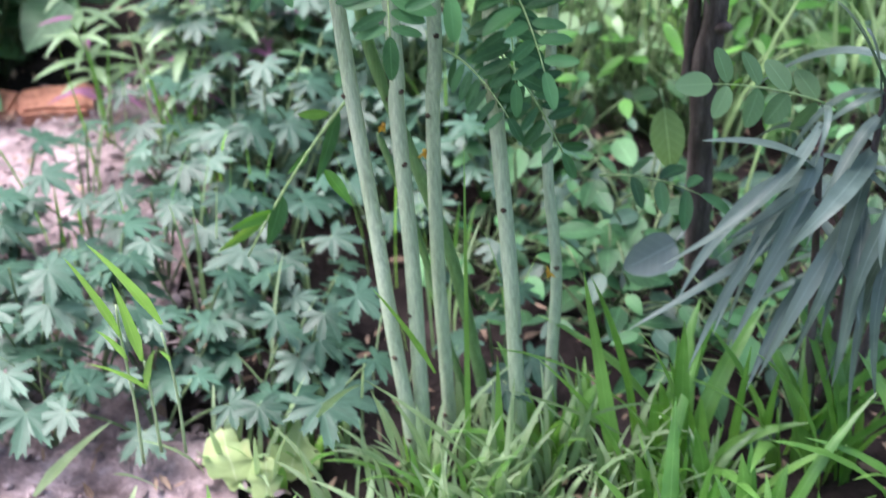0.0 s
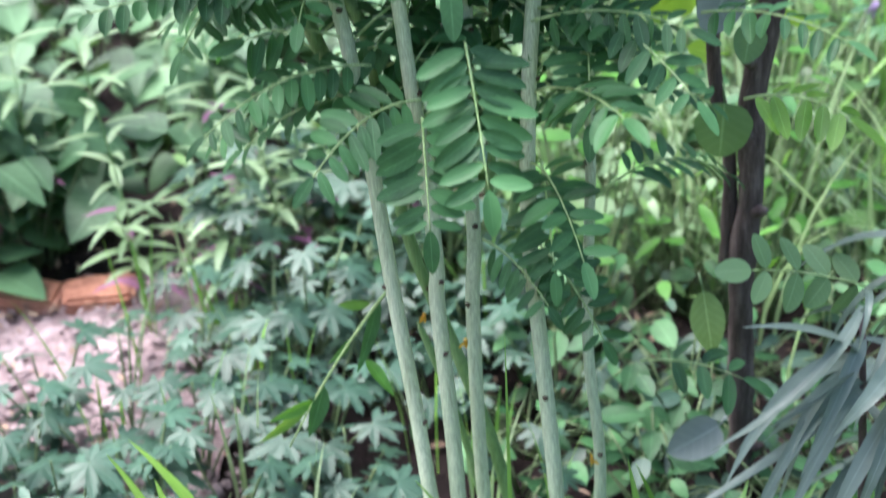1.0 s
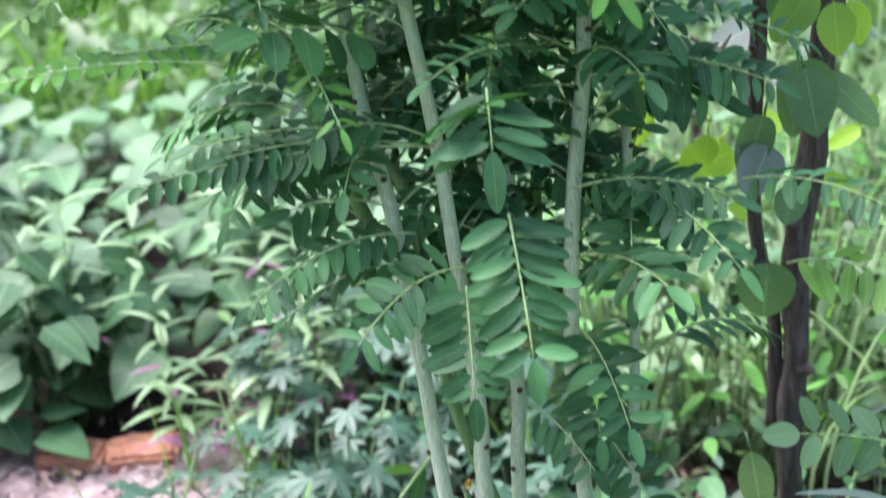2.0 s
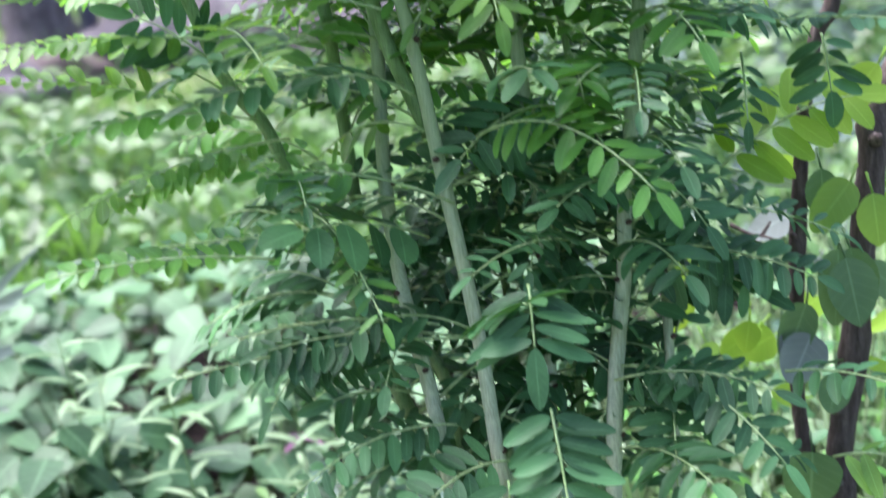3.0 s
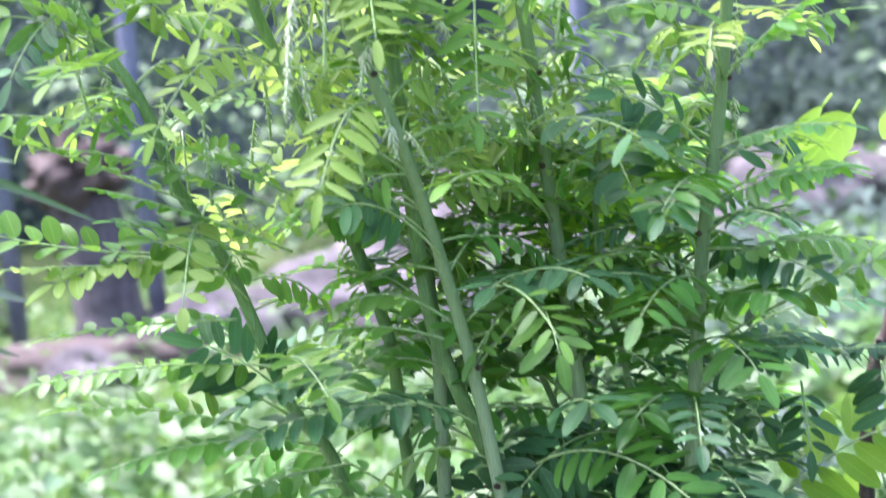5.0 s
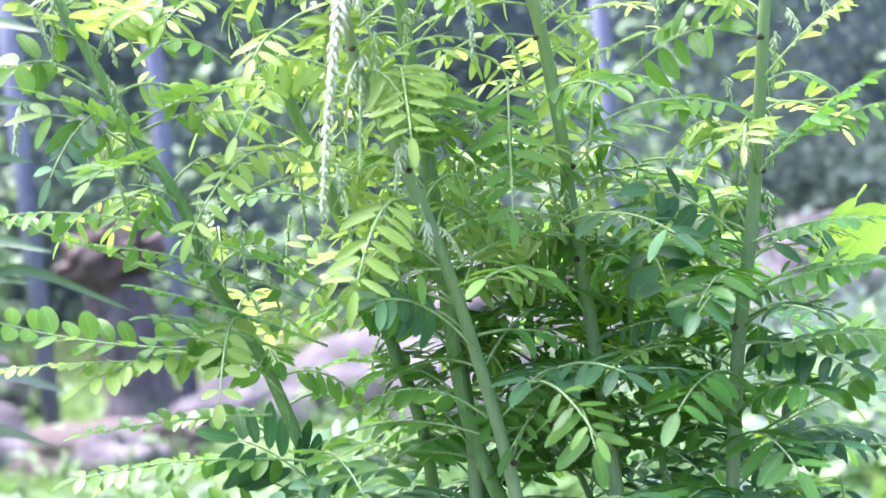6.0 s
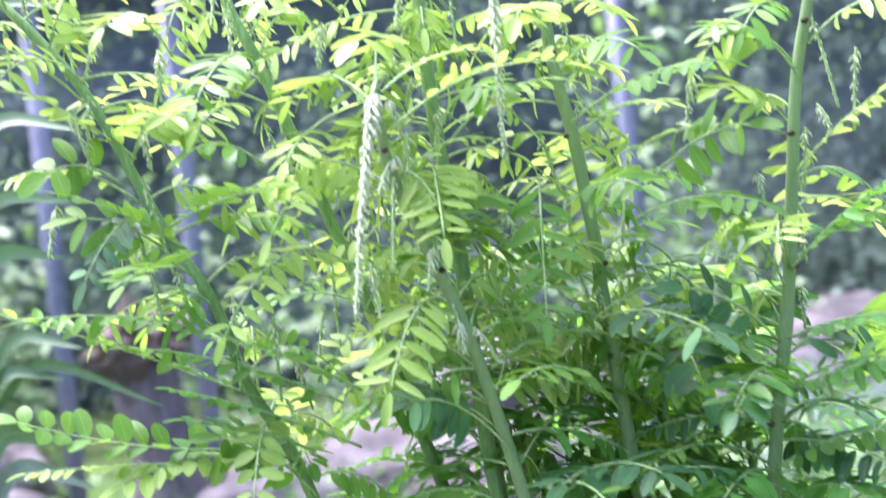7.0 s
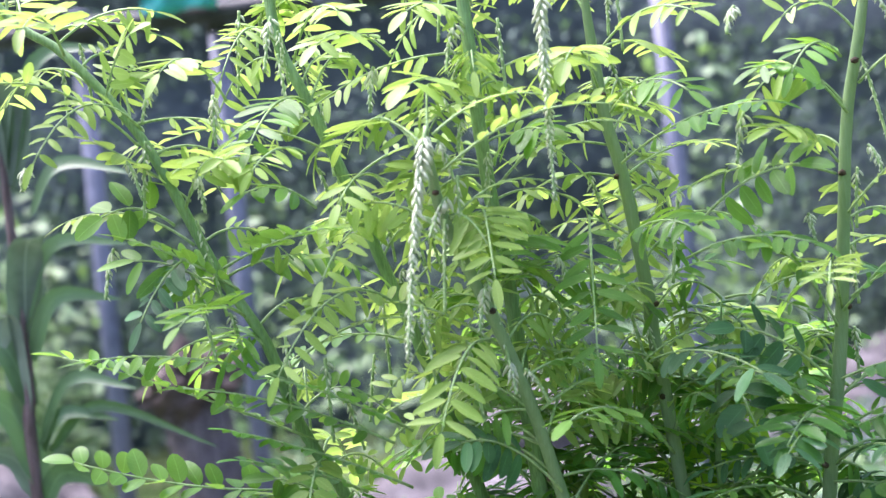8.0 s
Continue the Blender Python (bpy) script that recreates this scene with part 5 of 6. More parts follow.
pinnate(shrub, (0.101, 0.060, 1.077), (0.029, 0.020, 1.127), 4, 0.025, 0.70, LEAF, 0.010, wide=0.5)
pinnate(shrub, (0.107, 0.050, 1.119), (0.059, 0.000, 1.181), 6, 0.027, 0.40, LEAF_MID, 0.012)
pinnate(shrub, (0.121, 0.050, 1.239), (0.066, 0.000, 1.264), 7, 0.027, 0.30, LEAF_YOUNG, 0.012)
pinnate(shrub, (0.124, 0.050, 1.201), (0.188, 0.000, 1.255), 9, 0.027, 0.20, LEAF_YOUNG, 0.006, bare=0.3, wide=0.2)
pinnate(shrub, (0.119, 0.050, 1.139), (0.194, 0.020, 1.172), 8, 0.027, 0.20, LEAF_MID, 0.006, bare=0.3, wide=0.25)
pinnate(shrub, (0.096, 0.060, 1.017), (0.133, -0.020, 1.032), 8, 0.022, 0.20, LEAF, 0.010, wide=0.3)
pinnate(shrub, (0.087, 0.050, 0.985), (0.179, 0.000, 1.009), 9, 0.023, 0.20, LEAF_MID, 0.012, bare=0.1)
pinnate(shrub, (-0.391, 0.030, 1.321), (-0.451, -0.040, 1.297), 9, 0.022, 0.50, LEAF_YOUNG, 0.030, bare=0.2, wide=0.3)
pinnate(shrub, (-0.329, 0.050, 1.338), (-0.360, -0.020, 1.353), 8, 0.027, 0.30, LEAF_YOUNG, 0.020, wide=0.3)
pinnate(shrub, (-0.277, 0.100, 1.338), (-0.305, 0.000, 1.295), 8, 0.025, 0.50, LEAF_MID, 0.015, wide=0.3)
pinnate(shrub, (-0.283, 0.100, 1.370), (-0.229, 0.000, 1.385), 9, 0.025, 0.40, LEAF_YOUNG, 0.020, wide=0.3)
pinnate(shrub, (-0.203, 0.080, 1.362), (-0.248, 0.000, 1.363), 8, 0.027, 0.30, LEAF_YOUNG, 0.014, wide=0.34)
pinnate(shrub, (-0.139, 0.060, 1.368), (-0.180, 0.000, 1.379), 8, 0.028, 0.40, LEAF_YOUNG, 0.014, wide=0.34)
pinnate(shrub, (-0.138, 0.060, 1.307), (-0.183, -0.020, 1.323), 6, 0.033, 0.30, LEAF_YOUNG, 0.014, wide=0.4)
pinnate(shrub, (-0.133, 0.060, 1.268), (-0.092, 0.000, 1.283), 6, 0.030, 0.50, LEAF_MID, 0.010, wide=0.45)
pinnate(shrub, (-0.046, 0.080, 1.316), (-0.071, -0.020, 1.326), 7, 0.031, 0.40, LEAF_YOUNG, 0.020, wide=0.4)
pinnate(shrub, (-0.039, 0.080, 1.298), (0.014, 0.000, 1.298), 7, 0.027, 0.40, LEAF_MID, 0.016, wide=0.3)
pinnate(shrub, (-0.042, 0.080, 1.346), (0.024, 0.000, 1.354), 7, 0.027, 0.40, LEAF_YOUNG, 0.016, wide=0.3)
pinnate(shrub, (-0.035, 0.080, 1.258), (0.071, 0.020, 1.286), 9, 0.027, 0.20, LEAF_MID, 0.012)
pinnate(shrub, (0.132, 0.050, 1.274), (0.066, 0.020, 1.311), 8, 0.025, 0.30, LEAF_MID, 0.016, wide=0.3)
pinnate(shrub, (0.132, 0.050, 1.316), (0.086, 0.000, 1.302), 7, 0.022, 0.50, LEAF_MID, 0.016, wide=0.3)
pinnate(shrub, (-0.421, 0.030, 1.333), (-0.384, 0.000, 1.388), 6, 0.023, 0.60, LEAF_YOUNG, 0.010, wide=0.4)
pinnate(shrub, (-0.376, 0.040, 1.247), (-0.425, 0.020, 1.258), 3, 0.028, 0.80, LEAF_MID, 0.010, wide=0.6)
pinnate(shrub, (0.088, 0.060, 0.979), (0.029, -0.030, 0.973), 7, 0.032, 0.20, LEAF, 0.014, bare=0.1)
pinnate(shrub, (0.083, 0.060, 0.932), (0.109, -0.030, 0.925), 7, 0.032, 0.25, LEAF, 0.014, bare=0.05)
pinnate(shrub, (0.079, 0.060, 0.889), (0.019, -0.040, 0.904), 7, 0.034, 0.30, LEAF_FRESH, 0.012, bare=0.1)
pinnate(shrub, (0.073, 0.060, 0.835), (0.090, -0.050, 0.842), 6, 0.034, 0.30, LEAF, 0.012, bare=0.05)
pinnate(shrub, (0.069, 0.060, 0.799), (0.001, -0.040, 0.818), 8, 0.032, 0.20, LEAF, 0.012, bare=0.1)
pinnate(shrub, (0.062, 0.060, 0.752), (0.092, -0.040, 0.757), 7, 0.034, 0.40, LEAF, 0.012, bare=0.05)
pinnate(shrub, (0.102, 0.060, 1.053), (0.049, -0.030, 1.045), 7, 0.030, 0.20, LEAF_FRESH, 0.014, bare=0.1)
pinnate(shrub, (0.102, 0.050, 1.043), (0.048, -0.040, 1.042), 7, 0.025, 0.20, LEAF, 0.012, bare=0.1)

pinnate(shrub, (0.100, 0.060, 0.935), (0.242, 0.000, 1.004), 9, 0.028, 0.30, LEAF_MID, 0.006, bare=0.35, wide=0.42, droop=0.3)
pinnate(shrub, (0.158, 0.060, 0.896), (0.155, 0.030, 0.850), 5, 0.026, 0.60, LEAF, 0.004, bare=0.2, wide=0.3, droop=1.4)
pinnate(shrub, (0.231, 0.100, 0.897), (0.233, 0.080, 0.855), 4, 0.032, 0.60, LEAF, 0.004, bare=0.1, wide=0.5, droop=0.5)
pinnate(shrub, (0.180, 0.060, 0.918), (0.262, 0.000, 0.921), 9, 0.024, 0.05, LEAF, 0.003, bare=0.1, wide=0.4, droop=-0.1)
pinnate(shrub, (0.094, 0.050, 0.752), (0.198, 0.000, 0.731), 9, 0.026, 0.50, LEAF, 0.006, bare=0.2, wide=0.4, droop=0.4)
pinnate(shrub, (-0.260, 0.020, 0.989), (-0.395, 0.000, 0.990), 11, 0.022, 0.05, LEAF_MID, 0.003, bare=0.1, droop=-0.3)
pinnate(shrub, (-0.165, 0.020, 0.943), (-0.260, 0.000, 0.927), 9, 0.028, 0.08, LEAF, 0.004, bare=0.1, wide=0.5, droop=-0.2)
for base, tip, n, mat, face in (((0.107, 0.06, 1.079), (0.182, 0.0, 1.093), 8, LEAF_FRESH, 0.1), ((0.098, 0.06, 1.037), (0.181, 0.0, 1.062), 9, LEAF_FRESH, 0.15), ((0.093, 0.06, 1.004), (0.157, 0.0, 0.991), 7, LEAF, 0.4), ((0.087, 0.06, 0.970), (0.010, 0.0, 1.001), 8, LEAF, 0.2), ((0.102, 0.06, 1.054), (0.031, 0.0, 1.091), 8, LEAF_MID, 0.2), ((0.114, 0.06, 1.129), (0.186, 0.02, 1.190), 8, LEAF_FRESH, 0.1)):
    pinnate(shrub, base, tip, n, 0.025, face, mat, 0.006, bare=0.2, wide=0.36, droop=rnd.uniform(-0.4, 0.5))
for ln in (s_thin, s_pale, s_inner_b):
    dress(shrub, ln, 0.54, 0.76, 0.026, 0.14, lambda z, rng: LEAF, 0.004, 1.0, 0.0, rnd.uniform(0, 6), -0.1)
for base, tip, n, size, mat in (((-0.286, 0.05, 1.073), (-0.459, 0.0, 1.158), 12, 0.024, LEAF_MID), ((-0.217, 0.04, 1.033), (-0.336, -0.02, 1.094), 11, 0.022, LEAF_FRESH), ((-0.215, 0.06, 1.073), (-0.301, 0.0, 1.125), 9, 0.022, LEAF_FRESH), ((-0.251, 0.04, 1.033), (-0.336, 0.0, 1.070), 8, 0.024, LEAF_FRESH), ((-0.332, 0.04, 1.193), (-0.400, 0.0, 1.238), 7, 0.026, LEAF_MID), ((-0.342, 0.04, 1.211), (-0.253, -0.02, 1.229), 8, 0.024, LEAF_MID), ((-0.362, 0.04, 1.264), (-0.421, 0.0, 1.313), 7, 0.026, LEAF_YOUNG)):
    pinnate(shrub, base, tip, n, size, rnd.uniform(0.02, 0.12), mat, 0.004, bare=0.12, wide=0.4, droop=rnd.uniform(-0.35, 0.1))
# darkest leaf colour high in the core, painting its inner shade
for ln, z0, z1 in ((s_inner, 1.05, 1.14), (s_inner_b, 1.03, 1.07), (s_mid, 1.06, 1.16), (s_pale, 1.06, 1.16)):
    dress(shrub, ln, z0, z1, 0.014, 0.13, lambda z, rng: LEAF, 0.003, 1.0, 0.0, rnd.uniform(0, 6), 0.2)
# broad leaves deep inside, their backlight put into the lime colour
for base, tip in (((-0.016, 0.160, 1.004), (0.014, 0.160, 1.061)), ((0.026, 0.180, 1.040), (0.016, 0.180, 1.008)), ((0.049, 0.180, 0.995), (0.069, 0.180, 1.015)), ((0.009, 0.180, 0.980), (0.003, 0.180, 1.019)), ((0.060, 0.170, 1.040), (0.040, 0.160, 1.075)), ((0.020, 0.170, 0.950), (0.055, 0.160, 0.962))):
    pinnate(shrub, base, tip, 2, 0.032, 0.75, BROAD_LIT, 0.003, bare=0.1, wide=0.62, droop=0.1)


# ---- sapling, clump, seedling and the rest ----
sapling = thing("sapling", "young tree with a knobbly dark brown trunk and toothed leaves", "sapling")


def strap(mid, tip, width):
    z = min(max(mid[2] + (rnd.uniform(0.0, 0.04) if tip[2] < mid[2] else -0.05), 0.2), 0.42)
    on = [a.lerp(b, (z - a.z) / (b.z - a.z)) for a, b in shoots_of_clump]
    base = min(on, key=lambda p: abs(p.x - mid[0] - 0.05))
    mid = Vector(mid) + Vector((rnd.uniform(-0.015, 0.015), rnd.uniform(-0.05, 0.04), rnd.uniform(-0.005, 0.03)))
    tip = Vector(tip)
    mid = mid.lerp(base.lerp(tip, 0.5) + UPZ * 0.02, 0.55)
    width *= rnd.uniform(0.6, 1.0)
    ctrl = mid * 2 - base * 0.5 - tip * 0.5
    pts = [base * (1 - s) ** 2 + ctrl * (2 * s * (1 - s)) + tip * s * s for s in (k / 12 for k in range(13))]
    d = (tip - base).normalized()
    side = d.cross(Vector((rnd.uniform(-0.5, 0.5), rnd.uniform(-0.9, 0.0), 0.8)))
    mb = Mb()
    mb.ribbon(pts, width * 0.9, side, 0.3, 0.5, 0.5)
    part("leaf", mb, STRAP, clump)


def seed_blade(owner, base, tip, width):
    base, tip = Vector(base), Vector(tip)
    mb = Mb()
    pts = bow(base, tip, 0.006, 8)
    mb.ribbon(pts, width, (tip - base).cross(Vector((0.2, 1, 0.3))), 0.25, 0.75, 0.3)
    part("blade", mb, GRASS_PALE if owner is lying else GRASS, owner)


def pale_blade(base, mid, tip, width):
    mb = Mb()
    line = smooth_line([(base[0], base[1], 0.0), base, mid, tip], 12)
    mb.ribbon(line, width, (Vector(tip) - Vector(base)).cross(Vector((0.1, -0.6, 0.8))), 0.3, 0.55, 0.6)
    part("leaf", mb, STRAP, pale_clump)


def lance_arc(base, tip, width):
    base, tip = Vector(base), Vector(tip)
    way = tip - base
    mid = base.lerp(tip, 0.55) + UPZ * (0.22 * way.length) - Vector((way.x, 0, 0)) * 0.18
    tip = tip + Vector((way.x * 0.15, rnd.uniform(-0.05, 0.02), -0.12 * way.length))
    side = way.cross(Vector((rnd.uniform(-0.4, 0.4), -0.9, rnd.uniform(-0.1, 0.6))))
    mb = Mb()
    mb.ribbon(smooth_line([base, mid, tip], 14), width * rnd.uniform(0.6, 0.85), side, 0.3, 0.5, 0.5)
    part("leaf", mb, DARKLEAF if rnd.random() < 0.5 else STRAP, oleander)


def twig(pts):
    mb = Mb()
    mb.tube(smooth_line(pts, 8), [0.0022 - 0.00015 * i for i in range(9)], 6, 0.15, rnd)
    part("twig", mb, BARK, sapling)


def blossom(at):
    ob = thing("fallen_petal", "small orange-yellow blossom caught on a stem", "petal", "fallen blossoms", at=at)
    mb = Mb()
    mb.blob((0, 0, 0), 0.0022, (1, 1, 1.4), rnd)
    for k in range(3):
        a = rnd.uniform(0, 6.28)
        mb.blade((0, 0, 0), (math.cos(a), -0.5, math.sin(a)), (0.3, -1, 0.2), rnd.uniform(0.005, 0.010), 0.003, "lance", 4, 0.3, 0.4)
    part("petal", mb, PETAL, ob)


clump = thing("strap_leaf_clump", "clump of arching grey-green strap leaves", "plant")
seedling = thing("seedling", "slender grass seedling with bright green pointed blades", "grass")
blades = thing("tall_grass_tuft", "few broad bright grass blades beside the stems", "grass")
lying = thing("pale_grass_tuft", "pale bent grass blades lying across the stems", "grass")
oleander = thing("lance_leaf_shrub", "upright plant with long dark green leathery leaves", "plant")
pale_clump = thing("pale_strap_plant", "pale grey plant with long arching strap leaves", "plant")
spike(shrub, (-0.171, -0.050, 1.289), (-0.196, -0.090, 1.133), 0.0044, 130)
spike(shrub, (-0.083, -0.010, 1.385), (-0.089, -0.040, 1.229), 0.0042, 130)
spike(shrub, (-0.290, 0.060, 1.400), (-0.297, 0.050, 1.356), 0.0040, 22, 0.004)
spike(shrub, (-0.337, 0.040, 1.342), (-0.336, 0.030, 1.302), 0.0040, 22, 0.004)
spike(shrub, (-0.214, 0.050, 1.350), (-0.219, 0.040, 1.315), 0.0040, 22, 0.004)
spike(shrub, (-0.149, 0.050, 1.376), (-0.159, 0.040, 1.337), 0.0040, 22, 0.004)
spike(shrub, (-0.425, 0.040, 1.235), (-0.432, 0.030, 1.197), 0.0040, 22, 0.004)
spike(shrub, (-0.480, 0.020, 1.301), (-0.484, 0.020, 1.284), 0.0040, 22, 0.004)
spike(shrub, (-0.144, 0.000, 1.177), (-0.152, -0.010, 1.143), 0.0040, 22, 0.004)
spike(shrub, (0.054, 0.030, 1.281), (0.044, 0.020, 1.244), 0.0040, 22, 0.004)
spike(shrub, (0.056, 0.030, 1.359), (0.047, 0.020, 1.338), 0.0040, 22, 0.004)
spike(shrub, (-0.164, -0.020, 1.241), (-0.178, -0.030, 1.214), 0.0040, 22, 0.004)
spike(shrub, (-0.134, 0.000, 1.121), (-0.131, -0.010, 1.097), 0.0040, 22, 0.004)
sapling_line = [(0.286, 0.200, 0.056), (0.282, 0.200, 0.143), (0.276, 0.200, 0.293), (0.281, 0.200, 0.387), (0.275, 0.200, 0.373), (0.276, 0.200, 0.473), (0.289, 0.200, 0.571), (0.298, 0.200, 0.695), (0.293, 0.200, 0.691), (0.305, 0.200, 0.758), (0.310, 0.210, 0.803), (0.335, 0.220, 0.839)]
sapling_fork = [(0.261, 0.210, 0.290), (0.261, 0.210, 0.408), (0.242, 0.220, 0.531), (0.247, 0.220, 0.759), (0.247, 0.220, 0.770), (0.259, 0.220, 0.863), (0.276, 0.220, 0.901), (0.288, 0.220, 0.979), (0.268, 0.220, 0.896), (0.293, 0.220, 1.072), (0.298, 0.220, 1.138)]
broad(sapling, (0.239, 0.160, 0.500), (0.234, 0.150, 0.446), 0.056, SAPLEAF, 'disc')
broad(sapling, (0.260, 0.150, 0.698), (0.254, 0.140, 0.630), 0.036, SAPLEAF, 'disc')
broad(sapling, (0.237, 0.170, 0.642), (0.214, 0.160, 0.589), 0.034, SAPLEAF, 'disc')
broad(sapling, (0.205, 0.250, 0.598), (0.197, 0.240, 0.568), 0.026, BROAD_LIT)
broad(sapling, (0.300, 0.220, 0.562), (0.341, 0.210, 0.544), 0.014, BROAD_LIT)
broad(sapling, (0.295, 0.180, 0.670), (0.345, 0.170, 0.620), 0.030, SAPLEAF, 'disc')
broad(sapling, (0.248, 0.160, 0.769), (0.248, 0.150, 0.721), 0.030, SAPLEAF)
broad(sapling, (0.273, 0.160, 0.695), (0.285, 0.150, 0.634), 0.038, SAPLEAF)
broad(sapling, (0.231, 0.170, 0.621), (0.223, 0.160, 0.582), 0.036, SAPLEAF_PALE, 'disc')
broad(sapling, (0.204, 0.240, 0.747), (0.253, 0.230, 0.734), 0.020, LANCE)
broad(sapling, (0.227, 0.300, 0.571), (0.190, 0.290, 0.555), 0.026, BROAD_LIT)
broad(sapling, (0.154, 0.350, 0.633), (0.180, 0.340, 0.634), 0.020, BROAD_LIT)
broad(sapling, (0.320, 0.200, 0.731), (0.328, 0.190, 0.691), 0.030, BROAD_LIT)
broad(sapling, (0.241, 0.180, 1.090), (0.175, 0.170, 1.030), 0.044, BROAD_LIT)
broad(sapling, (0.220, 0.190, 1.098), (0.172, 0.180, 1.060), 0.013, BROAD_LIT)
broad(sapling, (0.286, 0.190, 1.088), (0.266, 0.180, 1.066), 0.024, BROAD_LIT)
broad(sapling, (0.243, 0.200, 0.843), (0.240, 0.190, 0.815), 0.022, SAPLEAF, 'disc')
broad(sapling, (0.243, 0.140, 0.139), (0.188, 0.130, 0.114), 0.046, SAPLEAF_PALE, 'disc')
broad(sapling, (0.223, 0.150, 0.302), (0.234, 0.140, 0.226), 0.036, LANCE)
broad(sapling, (0.233, 0.180, 1.056), (0.175, 0.170, 1.053), 0.030, BROAD_LIT)
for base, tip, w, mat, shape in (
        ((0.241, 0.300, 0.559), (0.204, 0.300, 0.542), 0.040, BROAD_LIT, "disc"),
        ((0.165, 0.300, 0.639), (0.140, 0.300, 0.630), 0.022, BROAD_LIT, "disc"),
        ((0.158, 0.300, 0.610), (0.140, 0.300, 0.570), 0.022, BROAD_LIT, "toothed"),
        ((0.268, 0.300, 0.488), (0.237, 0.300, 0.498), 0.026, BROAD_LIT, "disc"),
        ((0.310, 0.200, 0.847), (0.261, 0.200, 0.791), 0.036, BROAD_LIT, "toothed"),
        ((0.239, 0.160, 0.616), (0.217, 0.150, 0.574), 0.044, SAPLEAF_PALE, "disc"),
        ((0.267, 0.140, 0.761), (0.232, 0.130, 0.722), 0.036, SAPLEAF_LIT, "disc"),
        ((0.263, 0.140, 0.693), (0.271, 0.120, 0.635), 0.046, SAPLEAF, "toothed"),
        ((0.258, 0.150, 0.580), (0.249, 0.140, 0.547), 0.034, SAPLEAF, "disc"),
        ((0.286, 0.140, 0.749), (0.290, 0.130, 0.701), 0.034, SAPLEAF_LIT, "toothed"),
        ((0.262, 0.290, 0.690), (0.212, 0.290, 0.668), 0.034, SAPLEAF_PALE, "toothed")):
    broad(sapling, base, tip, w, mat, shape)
# added leaves in lit colours, standing in for the bright backlit background
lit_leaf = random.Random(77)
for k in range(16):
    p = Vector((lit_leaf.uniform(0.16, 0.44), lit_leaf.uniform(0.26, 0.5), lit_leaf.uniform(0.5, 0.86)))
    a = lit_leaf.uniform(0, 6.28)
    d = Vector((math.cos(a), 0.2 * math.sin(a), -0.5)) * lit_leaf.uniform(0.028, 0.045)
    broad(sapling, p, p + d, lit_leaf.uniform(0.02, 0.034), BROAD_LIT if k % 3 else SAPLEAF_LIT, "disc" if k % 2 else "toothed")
seedling_lines = [[(-0.303, -0.080, 0.107), (-0.299, -0.080, 0.178), (-0.298, -0.080, 0.259), (-0.296, -0.080, 0.296)], [(-0.285, -0.080, 0.119), (-0.283, -0.080, 0.190), (-0.283, -0.080, 0.231)], [(-0.265, -0.070, 0.106), (-0.262, -0.070, 0.185), (-0.265, -0.070, 0.253)]]
seed_blade(seedling, (-0.298, -0.080, 0.259), (-0.319, -0.120, 0.381), 0.010)
seed_blade(seedling, (-0.262, -0.080, 0.271), (-0.300, -0.120, 0.393), 0.013)
seed_blade(seedling, (-0.285, -0.080, 0.231), (-0.286, -0.120, 0.352), 0.012)
seed_blade(seedling, (-0.285, -0.080, 0.197), (-0.325, -0.120, 0.269), 0.009)
seed_blade(seedling, (-0.297, -0.080, 0.233), (-0.309, -0.120, 0.304), 0.008)
seed_blade(seedling, (-0.287, -0.080, 0.198), (-0.264, -0.120, 0.277), 0.007)
seed_blade(seedling, (-0.261, -0.080, 0.228), (-0.265, -0.120, 0.274), 0.006)
shoots_of_clump = [(Vector(a), Vector(b)) for a, b in (((0.368, -0.010, 0), (0.362, -0.040, 0.46)), ((0.355, -0.015, 0), (0.306, -0.050, 0.40)), ((0.380, -0.020, 0), (0.425, -0.050, 0.43)))]
strap((0.226, -0.100, 0.267), (0.134, -0.120, 0.253), 0.020)
strap((0.241, -0.100, 0.321), (0.190, -0.120, 0.197), 0.019)
strap((0.296, -0.100, 0.272), (0.255, -0.120, 0.183), 0.020)
strap((0.318, -0.100, 0.289), (0.283, -0.120, 0.200), 0.022)
strap((0.349, -0.060, 0.264), (0.348, -0.050, 0.092), 0.018)
strap((0.344, -0.100, 0.316), (0.329, -0.120, 0.234), 0.018)
strap((0.348, -0.100, 0.254), (0.370, -0.120, 0.137), 0.021)
strap((0.387, -0.060, 0.232), (0.460, -0.050, 0.013), 0.017)
strap((0.265, -0.100, 0.399), (0.183, -0.120, 0.442), 0.016)
strap((0.306, -0.100, 0.470), (0.274, -0.120, 0.556), 0.018)
strap((0.335, -0.060, 0.451), (0.330, -0.050, 0.491), 0.014)
strap((0.239, -0.100, 0.339), (0.176, -0.120, 0.283), 0.022)
strap((0.274, -0.060, 0.321), (0.244, -0.050, 0.177), 0.018)
strap((0.272, -0.100, 0.348), (0.210, -0.120, 0.340), 0.020)
strap((0.273, -0.100, 0.447), (0.277, -0.120, 0.406), 0.010)
strap((0.297, -0.100, 0.339), (0.264, -0.120, 0.325), 0.022)
strap((0.389, -0.100, 0.365), (0.423, -0.120, 0.274), 0.020)
strap((0.352, -0.100, 0.440), (0.360, -0.120, 0.502), 0.020)
strap((0.322, -0.100, 0.331), (0.306, -0.120, 0.224), 0.020)
strap((0.344, -0.100, 0.328), (0.350, -0.120, 0.295), 0.016)
strap((0.347, -0.060, 0.395), (0.363, -0.050, 0.374), 0.016)
strap((0.273, -0.100, 0.336), (0.209, -0.120, 0.235), 0.017)
